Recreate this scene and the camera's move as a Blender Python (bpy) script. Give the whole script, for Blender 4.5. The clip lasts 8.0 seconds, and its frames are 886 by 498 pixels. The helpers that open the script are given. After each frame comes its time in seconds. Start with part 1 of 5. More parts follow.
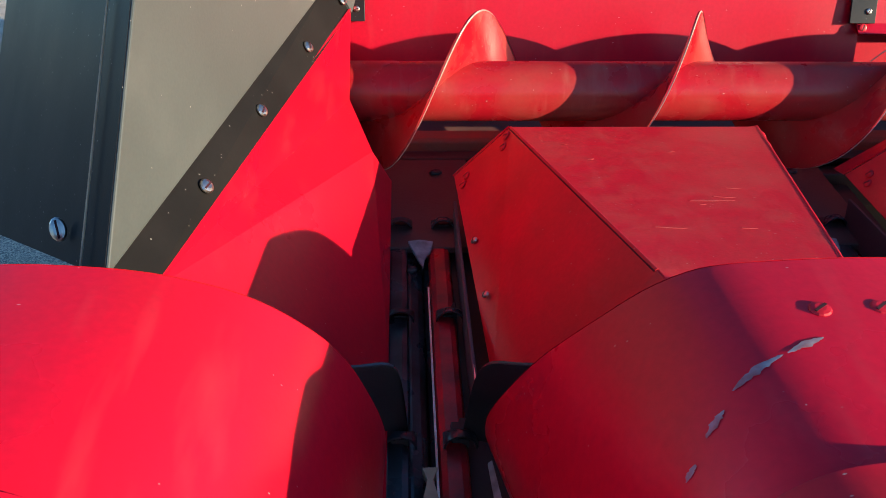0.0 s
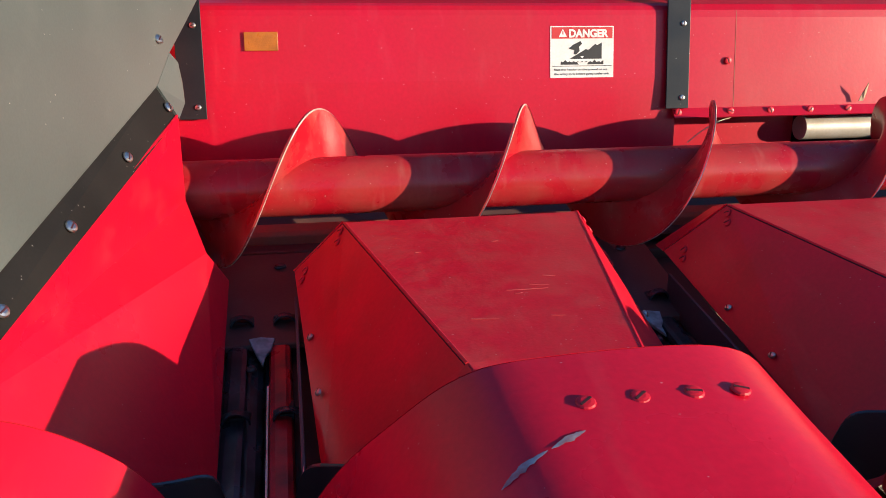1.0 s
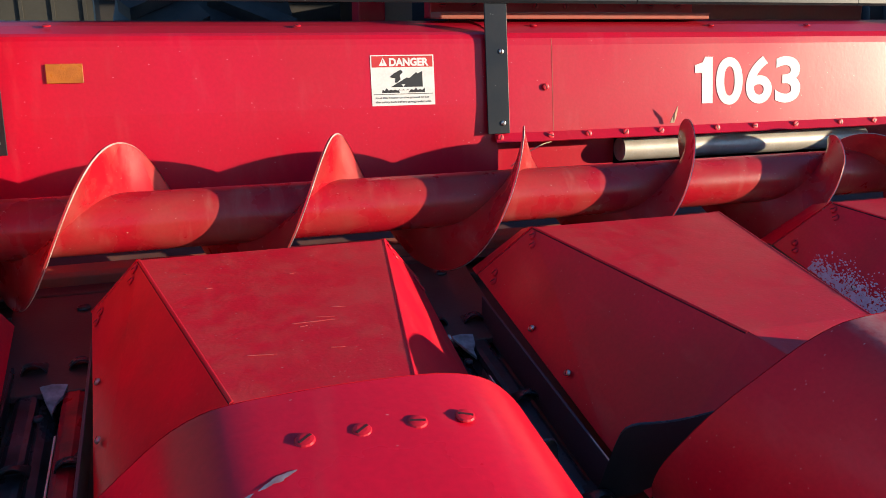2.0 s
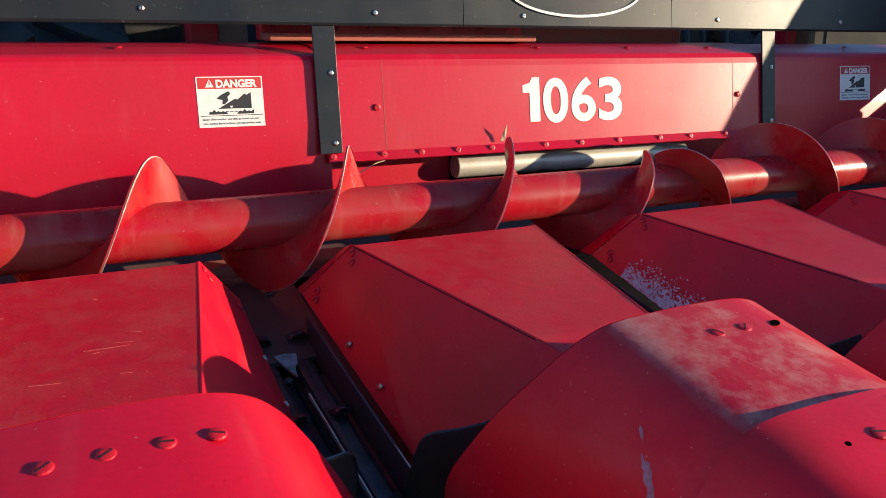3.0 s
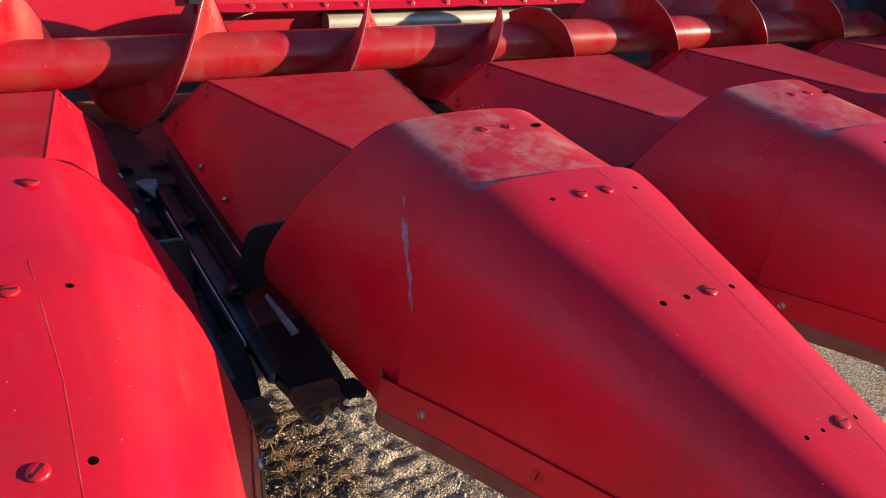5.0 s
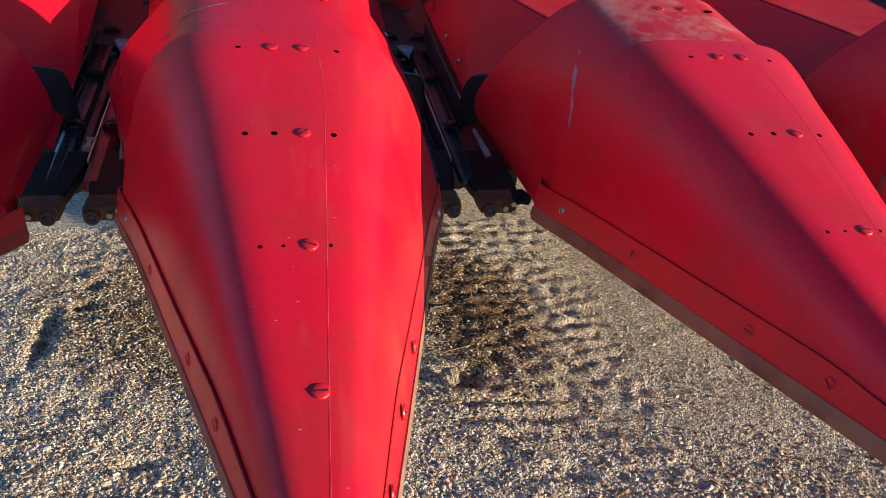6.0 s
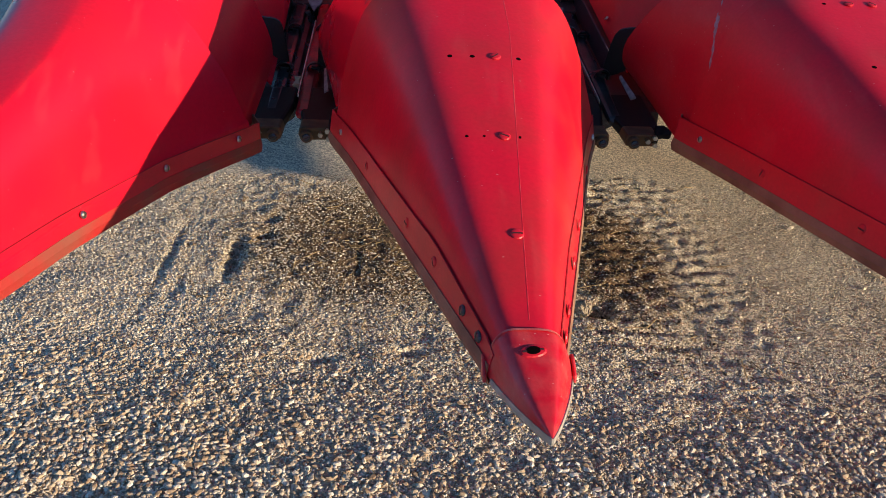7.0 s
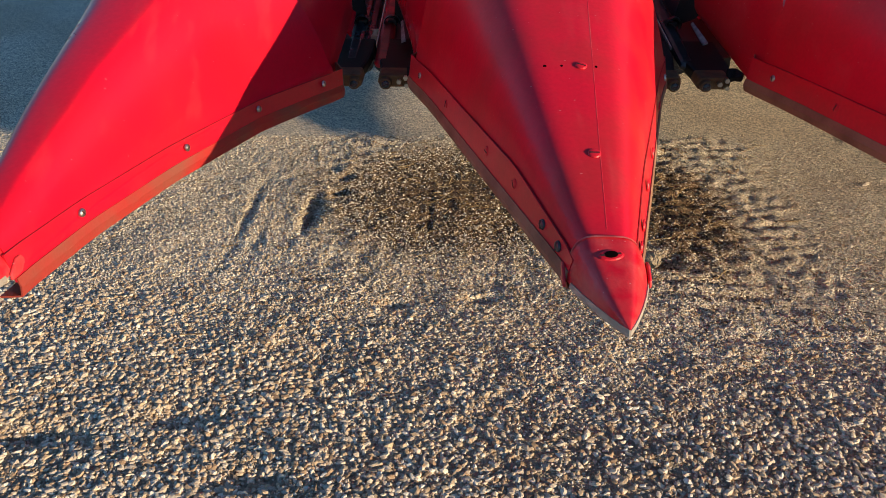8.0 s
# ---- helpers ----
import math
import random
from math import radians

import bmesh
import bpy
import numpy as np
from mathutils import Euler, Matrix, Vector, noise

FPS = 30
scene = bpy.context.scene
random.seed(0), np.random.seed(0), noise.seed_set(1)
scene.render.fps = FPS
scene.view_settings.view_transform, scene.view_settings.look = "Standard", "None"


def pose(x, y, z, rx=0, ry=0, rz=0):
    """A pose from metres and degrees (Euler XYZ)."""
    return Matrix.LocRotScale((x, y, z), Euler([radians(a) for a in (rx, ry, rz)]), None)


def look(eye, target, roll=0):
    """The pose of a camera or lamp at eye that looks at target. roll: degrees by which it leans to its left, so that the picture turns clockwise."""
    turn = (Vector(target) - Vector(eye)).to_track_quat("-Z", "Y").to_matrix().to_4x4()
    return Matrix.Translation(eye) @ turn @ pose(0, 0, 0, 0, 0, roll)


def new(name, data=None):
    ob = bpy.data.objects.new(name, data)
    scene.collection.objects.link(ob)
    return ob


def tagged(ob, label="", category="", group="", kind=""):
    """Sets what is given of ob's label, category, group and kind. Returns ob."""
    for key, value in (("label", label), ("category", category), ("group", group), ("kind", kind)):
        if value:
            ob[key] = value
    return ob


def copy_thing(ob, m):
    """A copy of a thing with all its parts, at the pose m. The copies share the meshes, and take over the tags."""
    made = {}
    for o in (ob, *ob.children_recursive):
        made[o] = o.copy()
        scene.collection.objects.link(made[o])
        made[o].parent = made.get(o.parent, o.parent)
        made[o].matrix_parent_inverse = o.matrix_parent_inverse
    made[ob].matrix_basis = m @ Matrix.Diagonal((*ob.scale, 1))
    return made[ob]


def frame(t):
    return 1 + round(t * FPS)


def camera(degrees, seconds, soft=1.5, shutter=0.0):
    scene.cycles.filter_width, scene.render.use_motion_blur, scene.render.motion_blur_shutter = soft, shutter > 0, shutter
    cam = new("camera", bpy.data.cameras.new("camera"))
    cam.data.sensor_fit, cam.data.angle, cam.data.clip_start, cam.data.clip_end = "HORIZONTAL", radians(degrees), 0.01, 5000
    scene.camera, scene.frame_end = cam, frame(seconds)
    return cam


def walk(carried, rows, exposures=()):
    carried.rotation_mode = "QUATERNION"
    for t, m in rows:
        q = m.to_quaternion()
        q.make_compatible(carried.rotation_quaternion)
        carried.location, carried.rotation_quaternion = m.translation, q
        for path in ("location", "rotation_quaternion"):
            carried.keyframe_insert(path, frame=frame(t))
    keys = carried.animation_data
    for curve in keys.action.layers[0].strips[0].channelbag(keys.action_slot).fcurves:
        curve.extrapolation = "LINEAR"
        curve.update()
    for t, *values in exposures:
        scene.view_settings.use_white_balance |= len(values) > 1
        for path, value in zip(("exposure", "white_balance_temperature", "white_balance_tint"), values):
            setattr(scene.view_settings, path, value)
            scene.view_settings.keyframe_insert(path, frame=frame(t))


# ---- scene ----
cam = camera(56.9, 8.0, soft=0.8)
PATH = [
    (0, (-1.956, 0.044, 1.462), (-1.867, 1.89, 0.697), 0.6),
    (0.2, (-1.941, 0.033, 1.489), (-1.823, 1.906, 0.788), 0.4),
    (0.5, (-1.921, 0.029, 1.503), (-1.721, 1.91, 0.855), 0.4),
    (1, (-1.858, 0.015, 1.511), (-1.506, 1.89, 0.91), 0.2),
    (1.5, (-1.777, 0.001, 1.517), (-1.291, 1.857, 0.95), 0.0),
    (1.7, (-1.741, -0.006, 1.52), (-1.208, 1.839, 0.961), -0.0),
    (2.8, (-1.603, -0.082, 1.527), (-0.792, 1.675, 1.02), 0.4),
    (3, (-1.578, -0.101, 1.531), (-0.715, 1.632, 1.028), 0.4),
    (3.5, (-1.513, -0.146, 1.53), (-0.53, 1.523, 1.031), 0.6),
    (4, (-1.457, -0.189, 1.524), (-0.376, 1.415, 1.015), 0.7),
    (4.2, (-1.435, -0.22, 1.522), (-0.326, 1.36, 1.0), 0.8),
    (5.3, (-1.56, -0.525, 1.428), (-0.74, 1.099, 0.596), 2.7),
    (5.5, (-1.578, -0.619, 1.414), (-0.897, 1.048, 0.544), 3.5),
    (6, (-1.548, -0.889, 1.402), (-1.146, 0.866, 0.531), 4.1),
    (6.5, (-1.593, -1.054, 1.418), (-1.356, 0.741, 0.568), 3.4),
    (7, (-1.678, -1.202, 1.393), (-1.556, 0.571, 0.477), 2.5),
    (7.5, (-1.713, -1.255, 1.363), (-1.686, 0.502, 0.409), 1.6),
    (8, (-1.708, -1.31, 1.349), (-1.738, 0.442, 0.384), 0.2),
]
walk(cam, [(t, look(eye, target, roll)) for t, eye, target, roll in PATH],
     [(0, 1.14, 6500, 10), (0.6, 1.03, 6400, 11), (1.2, 0.95, 6250, 12), (3.0, 0.94, 6450, 10), (3.5, 0.95, 6500, 10), (4.2, 1.06, 6500, 10), (5.5, 1.06, 6700, 10),
      (6.0, 1.01, 6550, 10), (6.6, 0.90, 6500, 10), (7.2, 0.81, 6950, 10), (8, 0.76, 7200, 10)])

# ---- world and sun ----
world = bpy.data.worlds.new("sky")
scene.world = world
world.use_nodes = True
wn = world.node_tree.nodes
sky = wn.new("ShaderNodeTexSky")
sky.sky_type = "NISHITA"
sky.sun_disc = False
SUN = Vector((7.3, -4.3, 1.27)).normalized()
sky.sun_elevation = math.asin(SUN.z)
sky.air_density, sky.dust_density, sky.ozone_density = 1.0, 0.2, 4.6
sky.sun_rotation = math.atan2(SUN.x, SUN.y)
wn["Background"].inputs["Strength"].default_value = 0.134
world.node_tree.links.new(sky.outputs[0], wn["Background"].inputs["Color"])
sun_data = bpy.data.lights.new("sun", "SUN")
sun_data.energy, sun_data.angle, sun_data.color = 4.2, radians(0.5), (1.0, 0.81, 0.56)
sun = new("sun", sun_data)
sun.rotation_euler = (-SUN).to_track_quat("-Z", "Y").to_euler()
sun.location = SUN * 30


# ---- materials ----
def material(name, base, rough=0.5, metal=0.0, dark=None, scale=6.0, amount=0.5, grain=180.0, bump=0.06, flecks=0.0,
             fleck_colour=(0.75, 0.6, 0.5), coat=0.0, spread=0.0, streaks=0.0, spec=0.5, specks=0.0):
    """Base colour with stains at two scales, fine relief, worn flecks and roughness that varies."""
    m = bpy.data.materials.new(name)
    m.use_nodes = True
    n, l = m.node_tree.nodes, m.node_tree.links
    b = n["Principled BSDF"]
    b.inputs["Metallic"].default_value = metal
    b.inputs["Coat Weight"].default_value = coat
    b.inputs["Coat Roughness"].default_value = 0.18
    b.inputs["Specular IOR Level"].default_value = spec
    co = n.new("ShaderNodeTexCoord")
    big = n.new("ShaderNodeTexNoise")
    big.inputs["Scale"].default_value, big.inputs["Detail"].default_value = scale, 6.0
    l.new(co.outputs["Object"], big.inputs["Vector"])
    fine = n.new("ShaderNodeTexNoise")
    fine.inputs["Scale"].default_value, fine.inputs["Detail"].default_value = grain, 3.0
    l.new(co.outputs["Object"], fine.inputs["Vector"])
    ramp = n.new("ShaderNodeMapRange")
    ramp.inputs["From Min"].default_value, ramp.inputs["From Max"].default_value = 0.38, 0.68
    l.new(big.outputs["Fac"], ramp.inputs["Value"])
    mul = n.new("ShaderNodeMath")
    mul.operation = "MULTIPLY"
    mul.inputs[1].default_value = amount
    l.new(ramp.outputs[0], mul.inputs[0])
    mix = n.new("ShaderNodeMix")
    mix.data_type = "RGBA"
    mix.inputs["A"].default_value = (*base, 1)
    mix.inputs["B"].default_value = (*(dark or [c * 0.6 for c in base]), 1)
    l.new(mul.outputs[0], mix.inputs["Factor"])
    colour = mix.outputs["Result"]
    speck = n.new("ShaderNodeMix")
    speck.data_type, speck.blend_type = "RGBA", "MULTIPLY"
    speck.inputs["Factor"].default_value = 0.25
    grey = n.new("ShaderNodeMapRange")
    grey.inputs["To Min"].default_value, grey.inputs["To Max"].default_value = 0.45, 1.4
    l.new(fine.outputs["Fac"], grey.inputs["Value"])
    l.new(colour, speck.inputs["A"])
    l.new(grey.outputs[0], speck.inputs["B"])
    colour = speck.outputs["Result"]
    if streaks:
        st = n.new("ShaderNodeMapping")
        st.inputs["Scale"].default_value = (22.0, 4.0, 6.0)
        st.inputs["Rotation"].default_value = (0.0, 0.0, 0.5)
        l.new(co.outputs["Object"], st.inputs["Vector"])
        sn = n.new("ShaderNodeTexNoise")
        sn.inputs["Scale"].default_value, sn.inputs["Detail"].default_value = 1.6, 7.0
        l.new(st.outputs[0], sn.inputs["Vector"])
        sr = n.new("ShaderNodeMapRange")
        sr.inputs["From Min"].default_value, sr.inputs["From Max"].default_value = 0.56, 0.78
        sr.inputs["To Max"].default_value = streaks
        l.new(sn.outputs["Fac"], sr.inputs["Value"])
        sm = n.new("ShaderNodeMix")
        sm.data_type = "RGBA"
        sm.inputs["B"].default_value = (*fleck_colour, 1)
        l.new(sr.outputs[0], sm.inputs["Factor"])
        l.new(colour, sm.inputs["A"])
        colour = sm.outputs["Result"]
    if flecks:
        warp = n.new("ShaderNodeMapping")
        warp.inputs["Scale"].default_value = (1.0, 2.6, 1.7)
        warp.inputs["Rotation"].default_value = (0.2, 0.3, 0.9)
        l.new(co.outputs["Object"], warp.inputs["Vector"])
        vor = n.new("ShaderNodeTexVoronoi")
        vor.inputs["Scale"].default_value = 38.0
        l.new(warp.outputs[0], vor.inputs["Vector"])
        gate = n.new("ShaderNodeMapRange")
        gate.inputs["From Min"].default_value, gate.inputs["From Max"].default_value = 0.075, 0.05
        l.new(vor.outputs["Distance"], gate.inputs["Value"])
        pick = n.new("ShaderNodeMath")
        pick.operation = "GREATER_THAN"
        pick.inputs[1].default_value = 1.0 - flecks
        sep = n.new("ShaderNodeSeparateColor")
        l.new(vor.outputs["Color"], sep.inputs[0])
        l.new(sep.outputs[0], pick.inputs[0])
        both = n.new("ShaderNodeMath")
        both.operation = "MULTIPLY"
        l.new(gate.outputs[0], both.inputs[0])
        l.new(pick.outputs[0], both.inputs[1])
        fm = n.new("ShaderNodeMix")
        fm.data_type = "RGBA"
        fm.inputs["B"].default_value = (*fleck_colour, 1)
        l.new(both.outputs[0], fm.inputs["Factor"])
        l.new(colour, fm.inputs["A"])
        colour = fm.outputs["Result"]
    if specks:
        vor2 = n.new("ShaderNodeTexVoronoi")
        vor2.inputs["Scale"].default_value = 120.0
        l.new(co.outputs["Object"], vor2.inputs["Vector"])
        g2 = n.new("ShaderNodeMapRange")
        g2.inputs["From Min"].default_value, g2.inputs["From Max"].default_value = 0.12, 0.06
        l.new(vor2.outputs["Distance"], g2.inputs["Value"])
        sep2 = n.new("ShaderNodeSeparateColor")
        l.new(vor2.outputs["Color"], sep2.inputs[0])
        p2 = n.new("ShaderNodeMapRange")
        p2.inputs["From Min"].default_value, p2.inputs["From Max"].default_value = 1 - specks, 1 - specks * 0.6
        l.new(sep2.outputs[1], p2.inputs["Value"])
        m2 = n.new("ShaderNodeMath")
        m2.operation = "MULTIPLY"
        l.new(g2.outputs[0], m2.inputs[0])
        l.new(p2.outputs[0], m2.inputs[1])
        f2 = n.new("ShaderNodeMix")
        f2.data_type, f2.clamp_factor = "RGBA", True
        f2.inputs["B"].default_value = (*fleck_colour, 1)
        l.new(m2.outputs[0], f2.inputs["Factor"])
        l.new(colour, f2.inputs["A"])
        colour = f2.outputs["Result"]
    if spread:
        info = n.new("ShaderNodeObjectInfo")
        hsv = n.new("ShaderNodeHueSaturation")
        vr = n.new("ShaderNodeMapRange")
        vr.inputs["To Min"].default_value, vr.inputs["To Max"].default_value = 1 - spread, 1 + spread
        l.new(info.outputs["Random"], vr.inputs["Value"])
        l.new(vr.outputs[0], hsv.inputs["Value"])
        l.new(colour, hsv.inputs["Color"])
        colour = hsv.outputs[0]
    l.new(colour, b.inputs["Base Color"])
    rr = n.new("ShaderNodeMapRange")
    rr.inputs["To Min"].default_value, rr.inputs["To Max"].default_value = max(0.05, rough - 0.12), min(1, rough + 0.14)
    l.new(big.outputs["Fac"], rr.inputs["Value"])
    l.new(rr.outputs[0], b.inputs["Roughness"])
    bp = n.new("ShaderNodeBump")
    bp.inputs["Strength"].default_value, bp.inputs["Distance"].default_value = bump, 0.004
    both2 = n.new("ShaderNodeMath")
    both2.operation = "MULTIPLY_ADD"
    both2.inputs[1].default_value = 0.35
    l.new(fine.outputs["Fac"], both2.inputs[0])
    l.new(big.outputs["Fac"], both2.inputs[2])
    l.new(both2.outputs[0], bp.inputs["Height"])
    l.new(bp.outputs[0], b.inputs["Normal"])
    return m


RED = material("red_paint", (0.70, 0.004, 0.028), 0.29, dark=(0.46, 0.008, 0.019), scale=3.0, amount=0.6, grain=120, bump=0.14, flecks=0.12,
               fleck_colour=(0.66, 0.30, 0.26), streaks=0.05, spread=0.04, coat=0.0, spec=0.42, specks=0.012)
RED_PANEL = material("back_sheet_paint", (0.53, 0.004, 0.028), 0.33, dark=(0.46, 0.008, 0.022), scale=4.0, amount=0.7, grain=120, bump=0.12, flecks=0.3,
                     fleck_colour=(0.62, 0.30, 0.28), streaks=0.05, spec=0.42, specks=0.06)
RED_WORN = material("worn_red_paint", (0.68, 0.006, 0.028), 0.37, dark=(0.47, 0.022, 0.024), scale=7.0, amount=0.7, grain=140, bump=0.12, flecks=0.22,
                    fleck_colour=(0.64, 0.30, 0.25), streaks=0.07, spread=0.05, spec=0.38, specks=0.035)
RED_AUGER = material("auger_red_paint", (0.42, 0.007, 0.018), 0.28, dark=(0.36, 0.05, 0.04), scale=11.0, amount=0.8, grain=150, bump=0.18, flecks=0.6,
                     fleck_colour=(0.58, 0.36, 0.28), streaks=0.16, specks=0.16, spec=0.4)
LIP_DIRTY = material("dirty_red_lip", (0.40, 0.018, 0.018), 0.5, dark=(0.20, 0.07, 0.045), scale=11, amount=0.8, grain=200, bump=0.3)
RED_DUSTY = material("dusty_faded_red", (0.42, 0.09, 0.06), 0.7, dark=(0.30, 0.12, 0.08), scale=12, amount=0.8, bump=0.2)
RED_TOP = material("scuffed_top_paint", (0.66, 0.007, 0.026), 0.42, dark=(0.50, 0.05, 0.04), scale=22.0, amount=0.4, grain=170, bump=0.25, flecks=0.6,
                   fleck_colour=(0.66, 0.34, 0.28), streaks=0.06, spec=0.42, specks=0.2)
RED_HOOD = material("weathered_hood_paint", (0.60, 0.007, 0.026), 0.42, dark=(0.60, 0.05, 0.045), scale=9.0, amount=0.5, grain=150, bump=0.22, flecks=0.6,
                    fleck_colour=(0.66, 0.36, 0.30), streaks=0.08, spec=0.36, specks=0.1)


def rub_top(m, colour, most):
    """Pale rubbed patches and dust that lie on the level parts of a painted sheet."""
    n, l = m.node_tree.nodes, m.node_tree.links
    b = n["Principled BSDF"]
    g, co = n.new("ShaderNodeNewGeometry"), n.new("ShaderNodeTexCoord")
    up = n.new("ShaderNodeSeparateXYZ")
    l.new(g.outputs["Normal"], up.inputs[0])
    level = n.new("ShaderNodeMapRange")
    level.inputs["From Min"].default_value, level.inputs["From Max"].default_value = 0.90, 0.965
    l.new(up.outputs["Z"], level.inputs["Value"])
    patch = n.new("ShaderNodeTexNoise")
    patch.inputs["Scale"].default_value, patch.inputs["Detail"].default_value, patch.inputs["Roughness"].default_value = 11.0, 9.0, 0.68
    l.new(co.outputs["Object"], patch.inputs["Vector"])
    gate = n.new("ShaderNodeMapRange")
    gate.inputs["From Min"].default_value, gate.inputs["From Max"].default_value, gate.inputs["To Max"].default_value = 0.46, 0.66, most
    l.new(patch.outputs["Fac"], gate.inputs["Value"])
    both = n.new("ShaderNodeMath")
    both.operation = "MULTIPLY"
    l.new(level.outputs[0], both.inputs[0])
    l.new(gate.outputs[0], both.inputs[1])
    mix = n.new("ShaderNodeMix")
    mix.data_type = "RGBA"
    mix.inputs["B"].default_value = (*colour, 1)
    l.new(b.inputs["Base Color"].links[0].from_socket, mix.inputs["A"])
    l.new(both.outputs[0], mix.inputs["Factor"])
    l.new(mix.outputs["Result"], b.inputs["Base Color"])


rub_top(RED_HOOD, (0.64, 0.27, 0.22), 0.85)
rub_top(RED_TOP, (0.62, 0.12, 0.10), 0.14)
ROLLER = material("worn_bright_roller", (0.66, 0.62, 0.54), 0.42, metal=0.35, dark=(0.48, 0.43, 0.35), scale=18, amount=0.7, bump=0.1)
SEAM = material("dark_seam", (0.05, 0.006, 0.012), 0.8)
RUST = material("rusty_lip", (0.32, 0.16, 0.10), 0.8, dark=(0.17, 0.075, 0.045), scale=14, amount=0.8, grain=220, bump=0.3)
DECK = material("worn_brown_deck", (0.085, 0.036, 0.035), 0.5, dark=(0.12, 0.06, 0.05), scale=11, amount=0.8, grain=200, bump=0.25, metal=0.2)
STEEL_DARK = material("dark_worn_steel", (0.075, 0.078, 0.092), 0.28, metal=0.5, dark=(0.02, 0.018, 0.018), scale=14, amount=0.8, bump=0.2)
# guard steel with the sky's bluish reflection mixed into its base colour
GUARD = material("sky_tinted_guard_steel", (0.07, 0.065, 0.085), 0.45, metal=0.4, dark=(0.10, 0.08, 0.09), scale=12, amount=0.7, bump=0.15)
STEEL = material("bright_steel", (0.62, 0.60, 0.57), 0.32, metal=1.0, dark=(0.42, 0.38, 0.33), scale=22, amount=0.7)
EDGE = material("polished_edge", (0.74, 0.68, 0.62), 0.35, metal=0.45, dark=(0.5, 0.30, 0.25), scale=30, amount=0.8)
BLACK = material("black_paint", (0.013, 0.016, 0.021), 0.36, dark=(0.024, 0.025, 0.027), scale=7, amount=0.7, flecks=0.25, fleck_colour=(0.4, 0.38, 0.36), bump=0.1, specks=0.12, spec=0.3)
FLANGE = material("black_flange_poly", (0.010, 0.0095, 0.009), 0.62, dark=(0.019, 0.017, 0.016), scale=6, amount=0.8, bump=0.1, flecks=0.2, fleck_colour=(0.35, 0.33, 0.3), spec=0.15, specks=0.15)
RUBBER = material("black_rubber", (0.012, 0.012, 0.016), 0.6, dark=(0.03, 0.028, 0.03), scale=16, amount=0.6, bump=0.15)
# shield poly in two tones: sunlit inner face paler, shaded outer side darker
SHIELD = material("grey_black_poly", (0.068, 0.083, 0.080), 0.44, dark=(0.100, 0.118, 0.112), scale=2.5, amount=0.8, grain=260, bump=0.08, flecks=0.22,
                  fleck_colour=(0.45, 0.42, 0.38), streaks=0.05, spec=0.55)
SHIELD_SHADED = material("shaded_poly", (0.007, 0.009, 0.014), 0.42, dark=(0.016, 0.017, 0.02), scale=4, amount=0.8, grain=260, bump=0.08, flecks=0.3, fleck_colour=(0.4, 0.38, 0.36), spec=0.05, specks=0.2, streaks=0.015)
RED_CAP = material("scuffed_cap_paint", (0.60, 0.006, 0.022), 0.34, dark=(0.62, 0.12, 0.11), scale=34.0, amount=0.35, grain=190, bump=0.2, flecks=0.5,
                   fleck_colour=(0.70, 0.42, 0.38), streaks=0.2, spec=0.45, specks=0.15)
WORN_RIM = material("bare_worn_rim", (0.50, 0.45, 0.40), 0.5, metal=0.3, dark=(0.22, 0.15, 0.12), scale=45, amount=0.7, bump=0.2)
RED_GREASY = material("greasy_red_plate", (0.52, 0.010, 0.022), 0.30, dark=(0.10, 0.014, 0.016), scale=16, amount=0.9, grain=180, bump=0.25)
GREASE = material("black_greasy_iron", (0.007, 0.007, 0.008), 0.55, dark=(0.022, 0.018, 0.016), scale=18, amount=0.8, bump=0.25, spec=0.2)
CASTING = material("rusty_tan_casting", (0.17, 0.085, 0.035), 0.75, dark=(0.06, 0.035, 0.02), scale=25, amount=0.8, bump=0.3)
PALE = material("pale_worn_plate", (0.34, 0.40, 0.44), 0.6, dark=(0.10, 0.11, 0.11), scale=40, amount=0.8, bump=0.2)
SCRAPE = material("bare_scraped_metal", (0.36, 0.33, 0.37), 0.6, dark=(0.32, 0.10, 0.11), scale=70, amount=0.9, bump=0.2)
SCRATCH = material("pale_scratch", (0.60, 0.07, 0.07), 0.7, dark=(0.62, 0.18, 0.16), scale=60, amount=0.8)
SPATTER = material("pale_spatter", (0.62, 0.64, 0.70), 0.6, dark=(0.45, 0.40, 0.44), scale=60, amount=0.7)
WHITE = material("white_decal", (0.78, 0.77, 0.75), 0.45, dark=(0.62, 0.60, 0.58), scale=30, amount=0.5, bump=0.02)
DECAL_RED = material("decal_red", (0.55, 0.03, 0.03), 0.45, scale=30, amount=0.3, bump=0.02)
INK = material("decal_ink", (0.02, 0.02, 0.022), 0.5, scale=30, amount=0.3, bump=0.02)
SIDING = material("weathered_dark_siding", (0.055, 0.053, 0.045), 0.9, dark=(0.035, 0.034, 0.03), scale=1.0, amount=0.7, grain=20, bump=0.1, spec=0.1)
VOID = material("open_hole", (0.006, 0.004, 0.004), 1.0, bump=0.0, spec=0.0)
AMBER = material("amber_reflector", (0.45, 0.15, 0.012), 0.3, dark=(0.28, 0.09, 0.012), scale=40, amount=0.7, grain=400, bump=0.3)
TYRE = material("tyre_rubber", (0.03, 0.03, 0.03), 0.8, dark=(0.10, 0.09, 0.075), scale=8, amount=0.7, bump=0.3)
TAN = material("dusty_tan_metal", (0.34, 0.25, 0.15), 0.7, dark=(0.2, 0.15, 0.1), scale=6, amount=0.7)
LEAF = material("dry_leaf", (0.55, 0.40, 0.26), 0.7, scale=40, amount=0.5)
